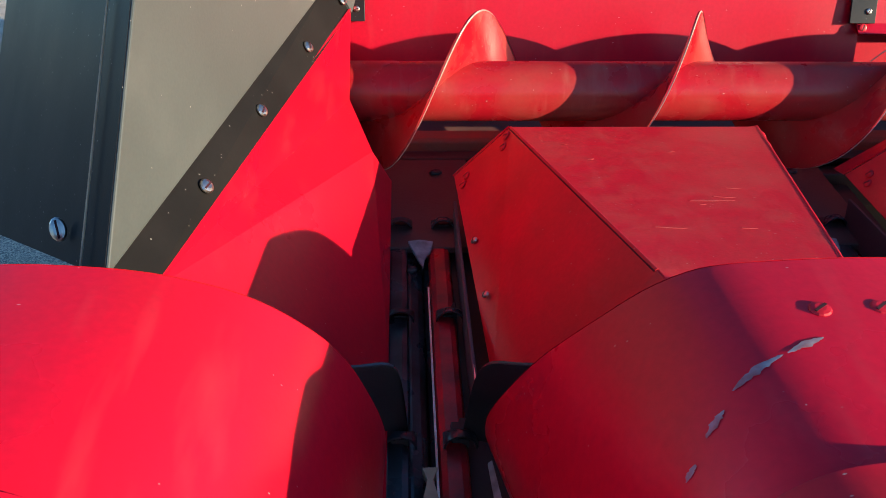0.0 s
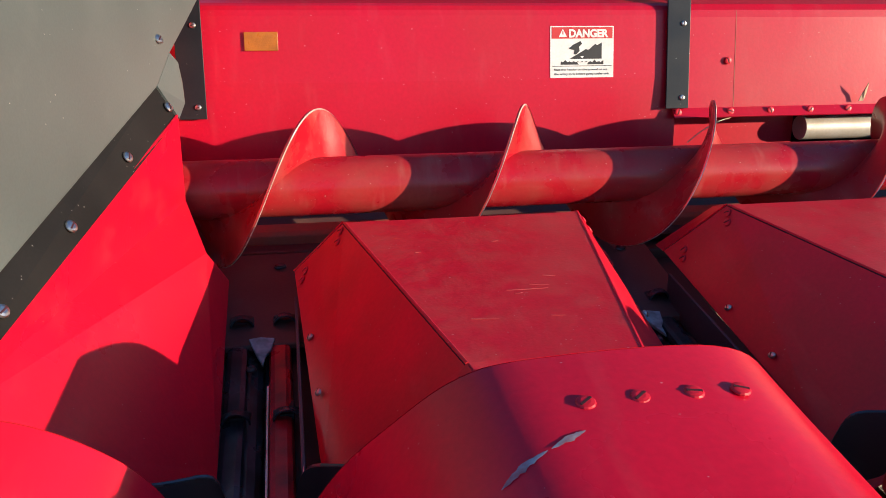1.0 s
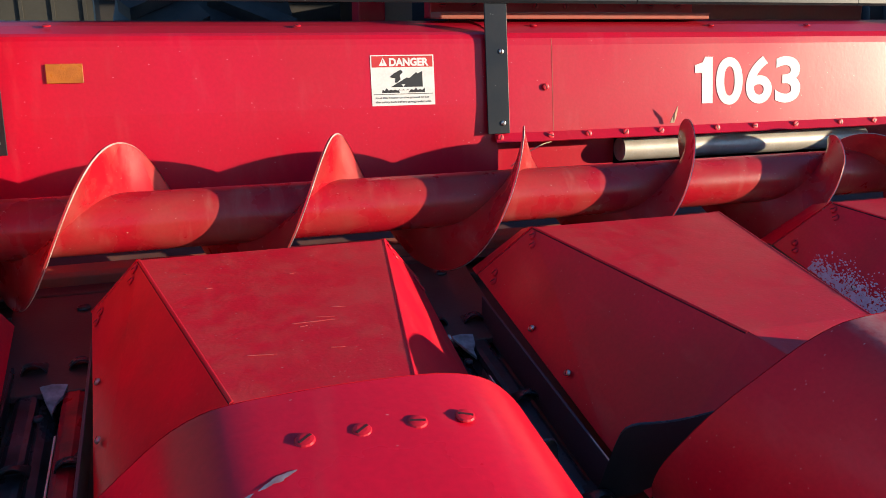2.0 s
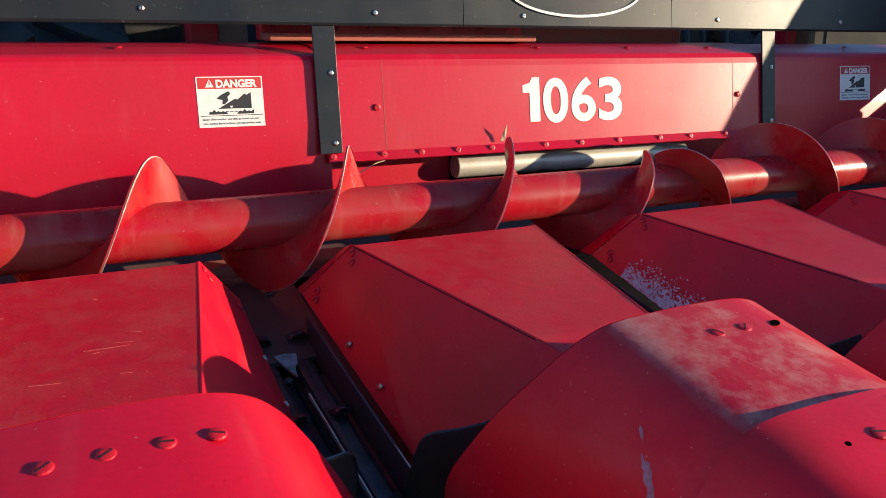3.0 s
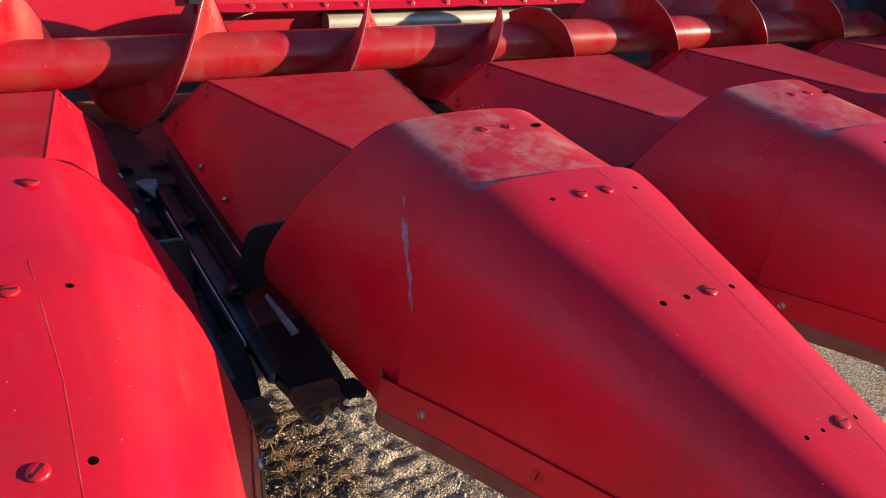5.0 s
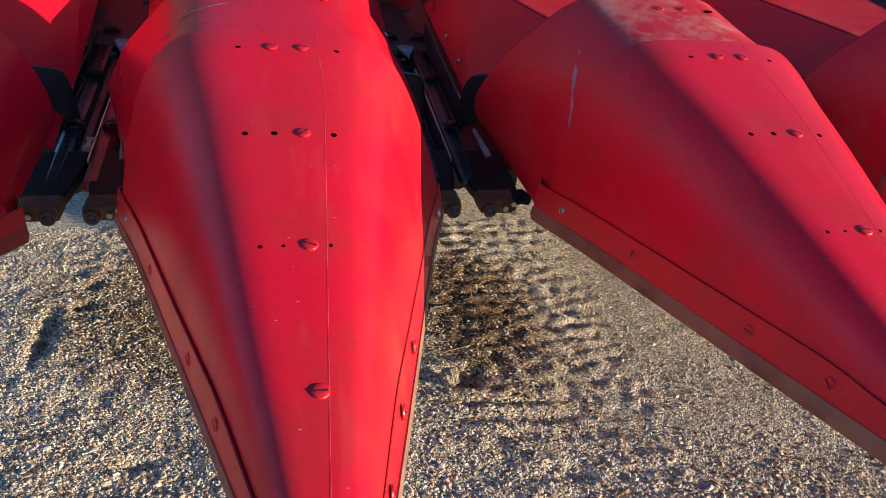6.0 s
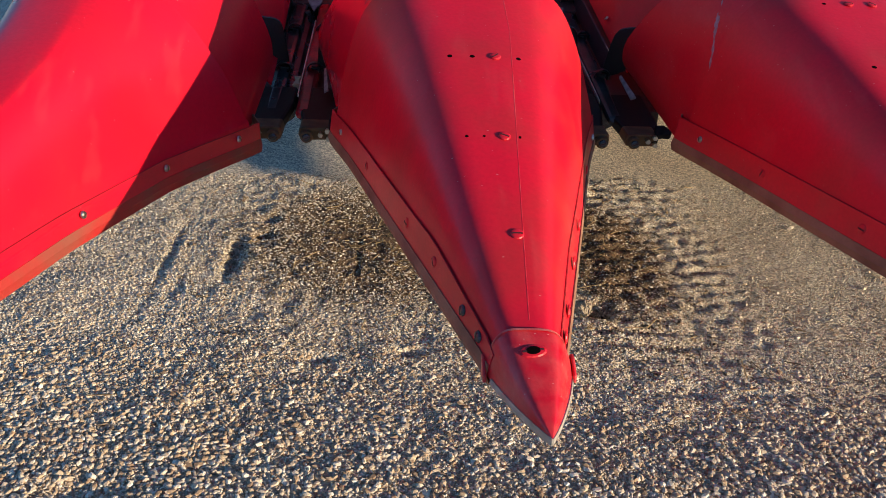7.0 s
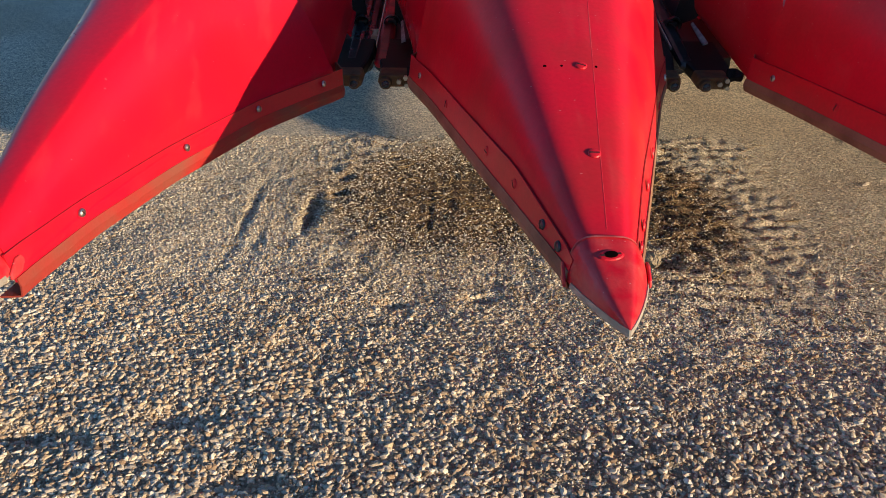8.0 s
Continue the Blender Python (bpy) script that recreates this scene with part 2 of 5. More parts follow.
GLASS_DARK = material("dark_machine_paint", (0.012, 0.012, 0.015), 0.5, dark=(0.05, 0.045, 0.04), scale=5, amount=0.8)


def gravel_ground():
    m = bpy.data.materials.new("gravel_ground")
    m.use_nodes = True
    n, l = m.node_tree.nodes, m.node_tree.links
    b = n["Principled BSDF"]
    b.inputs["Roughness"].default_value = 0.9
    co = n.new("ShaderNodeTexCoord")
    big = n.new("ShaderNodeTexNoise")
    big.inputs["Scale"].default_value, big.inputs["Detail"].default_value = 1.3, 8
    l.new(co.outputs["Object"], big.inputs["Vector"])
    grit = n.new("ShaderNodeTexVoronoi")
    grit.inputs["Scale"].default_value = 165
    l.new(co.outputs["Object"], grit.inputs["Vector"])
    fine = n.new("ShaderNodeTexNoise")
    fine.inputs["Scale"].default_value, fine.inputs["Detail"].default_value = 90, 6
    l.new(co.outputs["Object"], fine.inputs["Vector"])
    ramp = n.new("ShaderNodeValToRGB")
    ramp.color_ramp.elements[0].position, ramp.color_ramp.elements[0].color = 0.36, (0.65, 0.54, 0.41, 1)
    ramp.color_ramp.elements[1].position, ramp.color_ramp.elements[1].color = 0.62, (0.78, 0.70, 0.58, 1)
    l.new(big.outputs["Fac"], ramp.inputs["Fac"])
    sep = n.new("ShaderNodeSeparateColor")
    l.new(grit.outputs["Color"], sep.inputs[0])
    val = n.new("ShaderNodeMapRange")
    val.inputs["To Min"].default_value, val.inputs["To Max"].default_value = 0.38, 1.55
    l.new(sep.outputs[0], val.inputs["Value"])
    mul = n.new("ShaderNodeMix")
    mul.data_type, mul.blend_type = "RGBA", "MULTIPLY"
    mul.inputs["Factor"].default_value = 1.0
    l.new(ramp.outputs[0], mul.inputs["A"])
    l.new(val.outputs[0], mul.inputs["B"])
    colour = mul.outputs["Result"]
    # greyer, darker soil under the loose gravel, also painting in the gaps' shade; tan sand beyond
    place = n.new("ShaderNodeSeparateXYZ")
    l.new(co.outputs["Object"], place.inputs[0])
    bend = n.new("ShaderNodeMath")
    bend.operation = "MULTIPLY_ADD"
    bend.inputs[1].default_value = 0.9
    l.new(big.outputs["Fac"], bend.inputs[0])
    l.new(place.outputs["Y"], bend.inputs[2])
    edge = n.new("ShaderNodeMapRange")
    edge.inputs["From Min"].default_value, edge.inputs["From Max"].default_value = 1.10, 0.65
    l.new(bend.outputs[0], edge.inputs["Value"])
    gap_soil = n.new("ShaderNodeMix")
    gap_soil.data_type, gap_soil.clamp_factor = "RGBA", True
    gap_soil.inputs["B"].default_value = (0.38, 0.31, 0.23, 1)
    l.new(edge.outputs[0], gap_soil.inputs["Factor"])
    l.new(colour, gap_soil.inputs["A"])
    colour = gap_soil.outputs["Result"]
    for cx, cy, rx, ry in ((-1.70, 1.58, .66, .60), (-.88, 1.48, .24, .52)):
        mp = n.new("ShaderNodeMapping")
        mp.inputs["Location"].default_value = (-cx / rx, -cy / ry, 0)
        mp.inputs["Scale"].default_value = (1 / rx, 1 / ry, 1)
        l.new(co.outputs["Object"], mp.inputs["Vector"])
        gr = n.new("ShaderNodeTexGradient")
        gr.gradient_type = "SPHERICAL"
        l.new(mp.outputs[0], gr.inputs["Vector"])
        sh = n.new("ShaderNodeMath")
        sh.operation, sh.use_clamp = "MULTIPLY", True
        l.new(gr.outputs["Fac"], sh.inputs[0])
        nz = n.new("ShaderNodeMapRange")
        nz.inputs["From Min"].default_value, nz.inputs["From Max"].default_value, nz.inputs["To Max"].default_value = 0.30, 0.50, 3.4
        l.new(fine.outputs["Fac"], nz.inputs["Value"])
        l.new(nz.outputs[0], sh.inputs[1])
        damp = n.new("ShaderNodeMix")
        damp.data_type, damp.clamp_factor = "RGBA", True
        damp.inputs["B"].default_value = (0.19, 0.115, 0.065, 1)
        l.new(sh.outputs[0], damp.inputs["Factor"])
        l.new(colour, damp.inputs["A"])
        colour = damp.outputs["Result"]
    l.new(colour, b.inputs["Base Color"])
    h = n.new("ShaderNodeMath")
    h.operation = "MULTIPLY_ADD"
    h.inputs[1].default_value = -0.8
    l.new(grit.outputs["Distance"], h.inputs[0])
    l.new(fine.outputs["Fac"], h.inputs[2])
    bp = n.new("ShaderNodeBump")
    bp.inputs["Strength"].default_value, bp.inputs["Distance"].default_value = 0.9, 0.012
    l.new(h.outputs[0], bp.inputs["Height"])
    l.new(bp.outputs[0], b.inputs["Normal"])
    return m


def island_material(name, stops, rough=0.85):
    """Colour that differs from piece to piece of one joined mesh."""
    m = bpy.data.materials.new(name)
    m.use_nodes = True
    n, l = m.node_tree.nodes, m.node_tree.links
    b = n["Principled BSDF"]
    b.inputs["Roughness"].default_value = rough
    g = n.new("ShaderNodeNewGeometry")
    ramp = n.new("ShaderNodeValToRGB")
    while len(ramp.color_ramp.elements) < len(stops):
        ramp.color_ramp.elements.new(0.5)
    for e, (p, c) in zip(ramp.color_ramp.elements, stops):
        e.position, e.color = p, (*c, 1)
    l.new(g.outputs["Random Per Island"], ramp.inputs["Fac"])
    co = n.new("ShaderNodeTexCoord")
    fine = n.new("ShaderNodeTexNoise")
    fine.inputs["Scale"].default_value = 260
    l.new(co.outputs["Object"], fine.inputs["Vector"])
    v = n.new("ShaderNodeMapRange")
    v.inputs["To Min"].default_value, v.inputs["To Max"].default_value = 0.5, 1.45
    l.new(fine.outputs["Fac"], v.inputs["Value"])
    mul = n.new("ShaderNodeMix")
    mul.data_type, mul.blend_type = "RGBA", "MULTIPLY"
    mul.inputs["Factor"].default_value = 1.0
    l.new(ramp.outputs[0], mul.inputs["A"])
    l.new(v.outputs[0], mul.inputs["B"])
    l.new(mul.outputs["Result"], b.inputs["Base Color"])
    return m


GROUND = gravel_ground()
PEBBLE = island_material("pebbles", [(0.0, (0.17, 0.12, 0.09)), (0.12, (0.38, 0.26, 0.17)), (0.38, (0.58, 0.45, 0.31)), (0.58, (0.50, 0.43, 0.36)), (0.8, (0.74, 0.61, 0.46)), (1.0, (0.86, 0.79, 0.68))])
GRIT = island_material("sandy_grit", [(0.0, (0.16, 0.11, 0.07)), (0.15, (0.42, 0.32, 0.22)), (0.4, (0.66, 0.55, 0.43)), (0.7, (0.80, 0.70, 0.57)), (1.0, (0.92, 0.86, 0.76))])
CRUMB = island_material("dark_crumbs", [(0.0, (0.025, 0.018, 0.013)), (0.6, (0.07, 0.045, 0.03)), (1.0, (0.16, 0.10, 0.06))])
STRAW = island_material("chaff", [(0.0, (0.10, 0.065, 0.035)), (0.5, (0.30, 0.20, 0.10)), (1.0, (0.58, 0.42, 0.22))])


# ---- building helpers ----
def thing(name, label, category, base, group="", kind=""):
    ob = new(name)
    ob.empty_display_size = 0.05
    ob.location = base
    return tagged(ob, label, category, group, kind)


def home(ob):
    while ob.parent:
        ob = ob.parent
    return Vector(ob.location)


def part(name, bm, mat, parent, label="", thick=0.0, bevel=0.0, smooth=False):
    """One mesh under a thing or a part; the bmesh is given in world metres."""
    bmesh.ops.translate(bm, verts=bm.verts, vec=-home(parent))
    bm.normal_update()
    me = bpy.data.meshes.new(name)
    bm.to_mesh(me)
    bm.free()
    if smooth:
        me.polygons.foreach_set("use_smooth", [True] * len(me.polygons))
    me.materials.append(mat)
    ob = new(name, me)
    ob.parent = parent
    if thick:
        s = ob.modifiers.new("thickness", "SOLIDIFY")
        s.thickness, s.offset = thick, -1
    if bevel:
        s = ob.modifiers.new("edges", "BEVEL")
        s.width, s.segments, s.limit_method, s.angle_limit = bevel, 2, "ANGLE", radians(35)
    if smooth:
        s = ob.modifiers.new("crisp", "EDGE_SPLIT")
        s.split_angle, s.use_edge_sharp = radians(42), False
    if label:
        tagged(ob, label)
    return ob


def box(x0, x1, y0, y1, z0, z1):
    bm = bmesh.new()
    bmesh.ops.create_cube(bm, size=1)
    for v in bm.verts:
        v.co = Vector(((x0 + x1) / 2 + v.co.x * (x1 - x0), (y0 + y1) / 2 + v.co.y * (y1 - y0), (z0 + z1) / 2 + v.co.z * (z1 - z0)))
    return bm


def faces(*polys):
    """A sheet from polygons; corners that coincide are shared."""
    bm = bmesh.new()
    seen = {}
    for poly in polys:
        vs = []
        for p in poly:
            key = tuple(round(c, 4) for c in p)
            if key not in seen:
                seen[key] = bm.verts.new(p)
            vs.append(seen[key])
        bm.faces.new(vs)
    bmesh.ops.recalc_face_normals(bm, faces=bm.faces)
    return bm


def slab(poly, depth):
    """A plate: a polygon pushed by the vector depth."""
    bm = bmesh.new()
    a = [bm.verts.new(p) for p in poly]
    b = [bm.verts.new(Vector(p) + Vector(depth)) for p in poly]
    bm.faces.new(a)
    bm.faces.new(b[::-1])
    for i in range(len(a)):
        bm.faces.new((a[i - 1], b[i - 1], b[i], a[i]))
    bmesh.ops.recalc_face_normals(bm, faces=bm.faces)
    return bm


def loft(rows, closed=False):
    bm = bmesh.new()
    vs = [[bm.verts.new(p) for p in row] for row in rows]
    for a, b in zip(vs, vs[1:]):
        n = len(a)
        for i in range(n if closed else n - 1):
            j = (i + 1) % n
            bm.faces.new((a[i], b[i], b[j], a[j]))
    return bm


def smooth_line(points, n):
    """n points along a Catmull-Rom curve."""
    pts = [Vector(p) for p in points]
    pts = [2 * pts[0] - pts[1]] + pts + [2 * pts[-1] - pts[-2]]
    out = []
    m = len(pts) - 3
    for i in range(n):
        t = i / (n - 1) * m
        k = min(int(t), m - 1)
        f = t - k
        a, b, c, d = pts[k:k + 4]
        out.append(0.5 * ((2 * b) + (c - a) * f + (2 * a - 5 * b + 4 * c - d) * f * f + (3 * b - a - 3 * c + d) * f ** 3))
    return out


def curve_at(table, y):
    t = sorted(table)
    return float(np.interp(y, [a for a, _ in t], [b for _, b in t]))


def tube(a, b, r, n=20, caps=True):
    a, b = Vector(a), Vector(b)
    q = (b - a).to_track_quat("Z", "Y")
    ring = [q @ Vector((r * math.cos(i * math.tau / n), r * math.sin(i * math.tau / n), 0)) for i in range(n)]
    bm = loft([[a + p for p in ring], [b + p for p in ring]], closed=True)
    if caps:
        bmesh.ops.holes_fill(bm, edges=bm.edges)
    bmesh.ops.recalc_face_normals(bm, faces=bm.faces)
    return bm


def screw_mesh(name, r, h, mat, slot=True):
    """A domed screw head with a slot, its axis along z."""
    bm = bmesh.new()
    n, rings = 14, [(1.0, 0.0), (1.0, 0.35), (0.86, 0.75), (0.5, 0.96), (0.0, 1.0)]
    last = None
    for f, z in rings[:-1]:
        row = [bm.verts.new((r * f * math.cos(i * math.tau / n), r * f * math.sin(i * math.tau / n), h * z)) for i in range(n)]
        if last:
            for i in range(n):
                bm.faces.new((last[i - 1], last[i], row[i], row[i - 1]))
        last = row
    bm.faces.new(last)
    bm.faces.ensure_lookup_table()
    dome = len(bm.faces)
    if slot:
        bar = bmesh.ops.create_cube(bm, size=1)["verts"]
        for v in bar:
            v.co = Vector((v.co.x * r * 1.5, v.co.y * r * .26, h * (.80 + v.co.z * .44)))
    bm.faces.ensure_lookup_table()
    for f in bm.faces[dome:]:
        f.material_index = 1
    bmesh.ops.recalc_face_normals(bm, faces=bm.faces)
    me = bpy.data.meshes.new(name)
    bm.to_mesh(me)
    bm.free()
    me.materials.append(mat)
    me.materials.append(SEAM)
    return me


SCREW_RED = screw_mesh("red_screw_head", 0.0098, 0.0036, RED_WORN)
SCREW_STEEL = screw_mesh("steel_screw_head", 0.0075, 0.005, STEEL)
SCREW_BIG = screw_mesh("steel_bolt_head", 0.0088, 0.0048, STEEL)
SCREW_DARK = screw_mesh("dark_screw_head", 0.009, 0.006, STEEL_DARK)
# flat black discs: the darkness inside holes and slots as plain colour
HOLE = screw_mesh("open_hole_rim", 0.0046, 0.0004, VOID, slot=False)
SLOT = screw_mesh("open_slot_rim", 0.0062, 0.0004, VOID, slot=False)


def screw(parent, at, normal, mesh=SCREW_STEEL, turn=0.0, name="screw", label="", stretch=1.0):
    ob = new(name, mesh)
    ob.parent = parent
    q = Vector(normal).to_track_quat("Z", "Y")
    ob.matrix_basis = Matrix.Translation(Vector(at) - home(parent)) @ q.to_matrix().to_4x4() @ pose(0, 0, 0, 0, 0, turn) @ Matrix.Diagonal((stretch, 1, 1, 1))
    if label:
        tagged(ob, label)
    return ob


PITCH = 0.762
DIV = -1.530
GAP = -1.927
SWAY = -0.0227




# ---- dividers ----
TOP = [(0.90, 1.18), (0.725, 1.167), (0.654, 1.150), (0.42, 1.106), (0.208, 1.038), (0.006, 0.964), (-0.189, 0.890), (-0.345, 0.836)]
NORMAL_SECTION = [(-1, 0), (-.98, .15), (-.945, .33), (-.90, .5), (-.845, .66), (-.77, .80), (-.68, .895), (-.59, .952), (-.50, .981), (-.41, .994), (-.32, .999), (-.2, 1), (.1, 1),
                  (.3, .988), (.45, .962), (.58, .90), (.68, .80), (.78, .64), (.88, .42), (.97, .18), (1, 0)]
REAR_SECTION = [(-.300, .845), (-.328, .88), (-.334, .927), (-.320, .97), (-.286, 1.032), (-.238, 1.088), (-.197, 1.130), (-.160, 1.153), (-.127, 1.161), (-.092, 1.164),
                (-.035, 1.167), (.03, 1.167), (.09, 1.162), (.135, 1.146), (.17, 1.115), (.20, 1.075), (.235, 1.02), (.275, .95), (.305, .89), (.315, .85)]


END_SECTION = [(-1, 0), (-1, .3), (-.99, .6), (-.96, .82), (-.88, .95), (-.75, .993), (-.55, 1.0), (-.3, .975), (-.05, .92), (.2, .83), (.45, .69), (.65, .53), (.82, .36), (.95, .17), (1, .12), (1, 0)]
END_REAR = [(-.13, .85), (-.13, 1.0), (-.125, 1.1), (-.11, 1.145), (-.08, 1.162), (-.04, 1.167), (.01, 1.167), (.09, 1.158), (.155, 1.138), (.20, 1.112), (.243, 1.070), (.268, 1.03), (.285, .985), (.298, .94), (.304, .90), (.302, .85)]
END_EDGE = [(.55, .33), (.471, .285), (.275, .168), (.028, .071), (-.192, .007), (-.387, -.029)]


def half_width(y):
    return 0.056 + 0.272 * (y + 0.316)


def span(y, end):
    """The snout's outer and inner lower edge, from its middle line."""
    if end:
        return curve_at([(.55, -.13), (-.1, -.115), (-.40, -.085)], y), curve_at(END_EDGE, y)
    return -half_width(y), half_width(y)


def centre(xc, y):
    return xc + SWAY * (y - 0.7)


def front_section(xc, y, grow=0.0, n=56, end=False):
    a, b = span(y, end)
    c, w, zt, zb = (a + b) / 2, (b - a) / 2 + grow, curve_at(TOP, y) + grow, 0.775
    x0 = xc + c if end else centre(xc, y)
    if end:
        # the crest wanders outwards along the end snout
        crest = (curve_at([(.478, .02), (.18, .024), (-.03, -.022), (-.24, -.052), (-.40, -.055)], y) - c) / w
        table = [(-1 + (u + 1) * (crest + 1) / .45 if u < -.55 else crest + (u + .55) * (1 - crest) / 1.55, v) for u, v in END_SECTION]
        return [Vector((x0 + p.x * w, y, zb + p.y * (zt - zb))) for p in smooth_line([(u, v, 0) for u, v in table], n)]
    return [Vector((x0 + p.x * w, y, zb + p.y * (zt - zb))) for p in smooth_line([(u, v, 0) for u, v in NORMAL_SECTION], n)]


def rear_section(xc, n=56, end=False):
    out = []
    for p in smooth_line([(u, z, 0) for u, z in (END_REAR if end else REAR_SECTION)], n):
        y = 0.725 + (1.167 - p.y) * 0.42
        out.append(Vector(((xc if end else centre(xc, y)) + p.x, y, p.y)))
    return out


def lap(y):
    """How far the point's sheet stands off: flared where it laps over the hood."""
    return 0.004 + 0.007 * min(1.0, max(0.0, (y - 0.30) / 0.17)) ** 2


def surface(xc, u, y):
    """The top of the snout at a place near its ridge, and its normal."""
    def z_at(u, y):
        if y < 0.475:
            s = front_section(xc, y, lap(y))
            return float(np.interp(centre(xc, y) + u, [p.x for p in s], [p.z for p in s]))
        return curve_at(TOP, y) - 0.06 * max(0, abs(u) - 0.06)
    z = z_at(u, y)
    dx, dy = (z_at(u + .01, y) - z) / .01, (z_at(u, y + .01) - z) / .01
    return Vector((centre(xc, y) + u, y, z)), Vector((-dx, -dy, 1)).normalized()


def snout(xc, label, bolts, scrapes=(), end=False):
    th = thing("divider_snout", label, "crop divider", (xc, 0.7, 0.76), "snouts of the corn head")
    # hinged rear hood
    a, b = rear_section(xc, end=end), front_section(xc, 0.478, -0.001, end=end)
    rows = [[p.lerp(q, k / 9) for p, q in zip(a, b)] for k in range(10)] + [front_section(xc, y, -0.003, end=end) for y in (0.44, 0.40, 0.36)]
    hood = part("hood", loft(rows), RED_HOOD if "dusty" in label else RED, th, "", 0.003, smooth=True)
    part("hood_edge", loft([[p + Vector((0, .0012, .0004)), p + Vector((0, .0018, -.0014)), p + Vector((0, .0012, -.0032))] for p in rows[0][4:-4]]), RED_WORN, hood, "chipped rear edge of the hood")
    # front point, lapped over the hood
    ys = [0.478 - 0.838 * k / 30 for k in range(31)]
    shell = {y: front_section(xc, y, lap(y), end=end) for y in ys}
    point = part("point_shell", loft([shell[y] for y in ys]), RED if end else RED_WORN, th, "glossy red tapered point", 0.0035, smooth=True)
    # ridge seam along the top; its highlight is painted as a paler strip
    if not end:
        line = []
        for k in range(25):
            y = 0.465 - 0.8 * k / 24
            line.append(surface(xc, 0.050 - 0.050 * max(0, (0.3 - y) / 0.65), y))
        part("ridge_seam", loft([[p - Vector((0.0022, 0, 0)) - n * 0.0006, p - Vector((0.0008, 0, 0)) + n * 0.0002, p + Vector((0.0004, 0, 0)) + n * 0.0003, p + Vector((0.0016, 0, 0)) - n * 0.0006] for p, n in line]), RED_CAP, point, "ridge crease with its pale highlight put in by colour")
    for side in ((1,) if end else (-1, 1)):
        def on_shell(y, z, out):
            s = front_section(xc, y, lap(y), end=end)
            half = s[28:][::-1] if side > 0 else s[:28]
            x = float(np.interp(z, [p.z for p in half], [p.x for p in half]))
            return Vector((x + side * out, y, z))
        rows, lip, seam, drop = [], [], [], .024 if end else .020
        for k in range(24):
            y = 0.505 - 0.872 * k / 23
            f = min(1.0, 0.55 + 0.45 * (y + 0.37) / 0.25)
            z2 = (0.812 if end else 0.776 + 0.070 * f)
            y2 = max(y, -0.355)
            seam.append(on_shell(y2, z2, .0014))
            base = on_shell(y2, .770 if end else .792, .0016)
            base.y = seam[-1].y = y
            rows.append([seam[-1], seam[-1].lerp(base, .5), base])
            c = base.copy()
            lip.append([c + Vector((side * .0008, 0, .006)), c + Vector((side * .004, 0, -.008)), c + Vector((side * .001, 0, -drop)), c + Vector((-side * .03, 0, -drop - .002))])
        skirt = part("skirt", loft(rows), RED if end else RED_WORN, th, "", 0.003, smooth=True)
        part("skirt_seam", loft([[p + Vector((side * .0005, 0, .0006)), p + Vector((side * .0009, 0, .0001)), p + Vector((side * .0004, 0, -.0004))] for p in seam[1:]]), SEAM, skirt, "dark open seam above the skirt")
        part("bottom_lip", loft(lip), LIP_DIRTY if end else RUST, th, "dusty rusted lower lip", 0.003)
        for y in ((0.445, 0.275, 0.062, -0.205) if end else (0.427, 0.239, -0.006, -0.137, -0.258, -0.316)):
            f = min(1.0, 0.55 + 0.45 * (y + 0.37) / 0.25)
            screw(skirt, on_shell(y, .796 if end else .782 + .040 * f, .0026), (side, -0.27, 0.1), (SCREW_RED if y > -.2 or side > 0 else SCREW_DARK) if y < 0.3 and not end else SCREW_STEEL, 300 * y, stretch=.9)
        c = rows[0][2]
        part("corner_plate", slab([rows[0][0] + Vector((0, .002, 0)), c + Vector((side * .003, .002, -.02)), c + Vector((-side * .025, .055, -.02)), rows[0][0] + Vector((-side * .02, .055, 0))],
                                  (-side * 0.004, 0.004, 0)), RUST, th)
    # cast tip
    a, b = span(-0.345, end)
    cx = (xc + (a + b) / 2) if end else centre(xc, -0.4)
    rows, slim = [], .62 if end else 1.0
    for k in range(17):
        s = k / 16
        y = -0.352 - 0.150 * s
        w = slim * 0.055 * (1 - s ** 1.30) ** 0.90 + 0.0012
        zb, zt = 0.782 + 0.010 * s, 0.797 + 0.046 * (1 - s) ** 0.9
        outline = smooth_line([(u, v, 0) for u, v in (NORMAL_SECTION if not end else END_SECTION)], 34)
        rows.append([Vector((cx + 0.006 * s + w * p.x, y, zb + (zt - zb) * p.y)) for p in outline])
    bm = loft(rows)
    bmesh.ops.holes_fill(bm, edges=[e for e in bm.edges if e.is_boundary])
    bmesh.ops.recalc_face_normals(bm, faces=bm.faces)
    tip = part("tip_cap", bm, RED_CAP, th, "scuffed red nose cap", smooth=True)
    rim = [r[0] for r in rows[3:]] + [r[-1] for r in rows[:2:-1]]
    part("worn_rim", loft([[p + Vector((0, 0, -.006)), p + Vector(((p.x - cx) * .05, -0.0015, -.002)), p + Vector(((p.x - cx) * .02, -.0006, .005))] for p in rim]), WORN_RIM, tip, "paint-worn bare metal rim", 0.002)
    part("cap_lip", loft([[p + Vector((0, .0008, -.002)), p + Vector((0, .0006, .0012)), p + Vector((0, -.003, .0006))] for p in rows[0][5:-5]]), SCRATCH, tip, "chipped pale rear edge of the cap")
    for s in (-1, 1):
        ear = [Vector((cx + s * slim * .0545, -.350 + a, .776 + b)) for a, b in ((0, 0), (.012, .003), (.014, .016), (.008, .024), (-.004, .025), (-.024, .012), (-.026, .002))]
        part("cap_ear", slab(ear, (s * .005, 0, 0)), RED_CAP, tip, "scuffed side ear of the nose cap", bevel=.002)
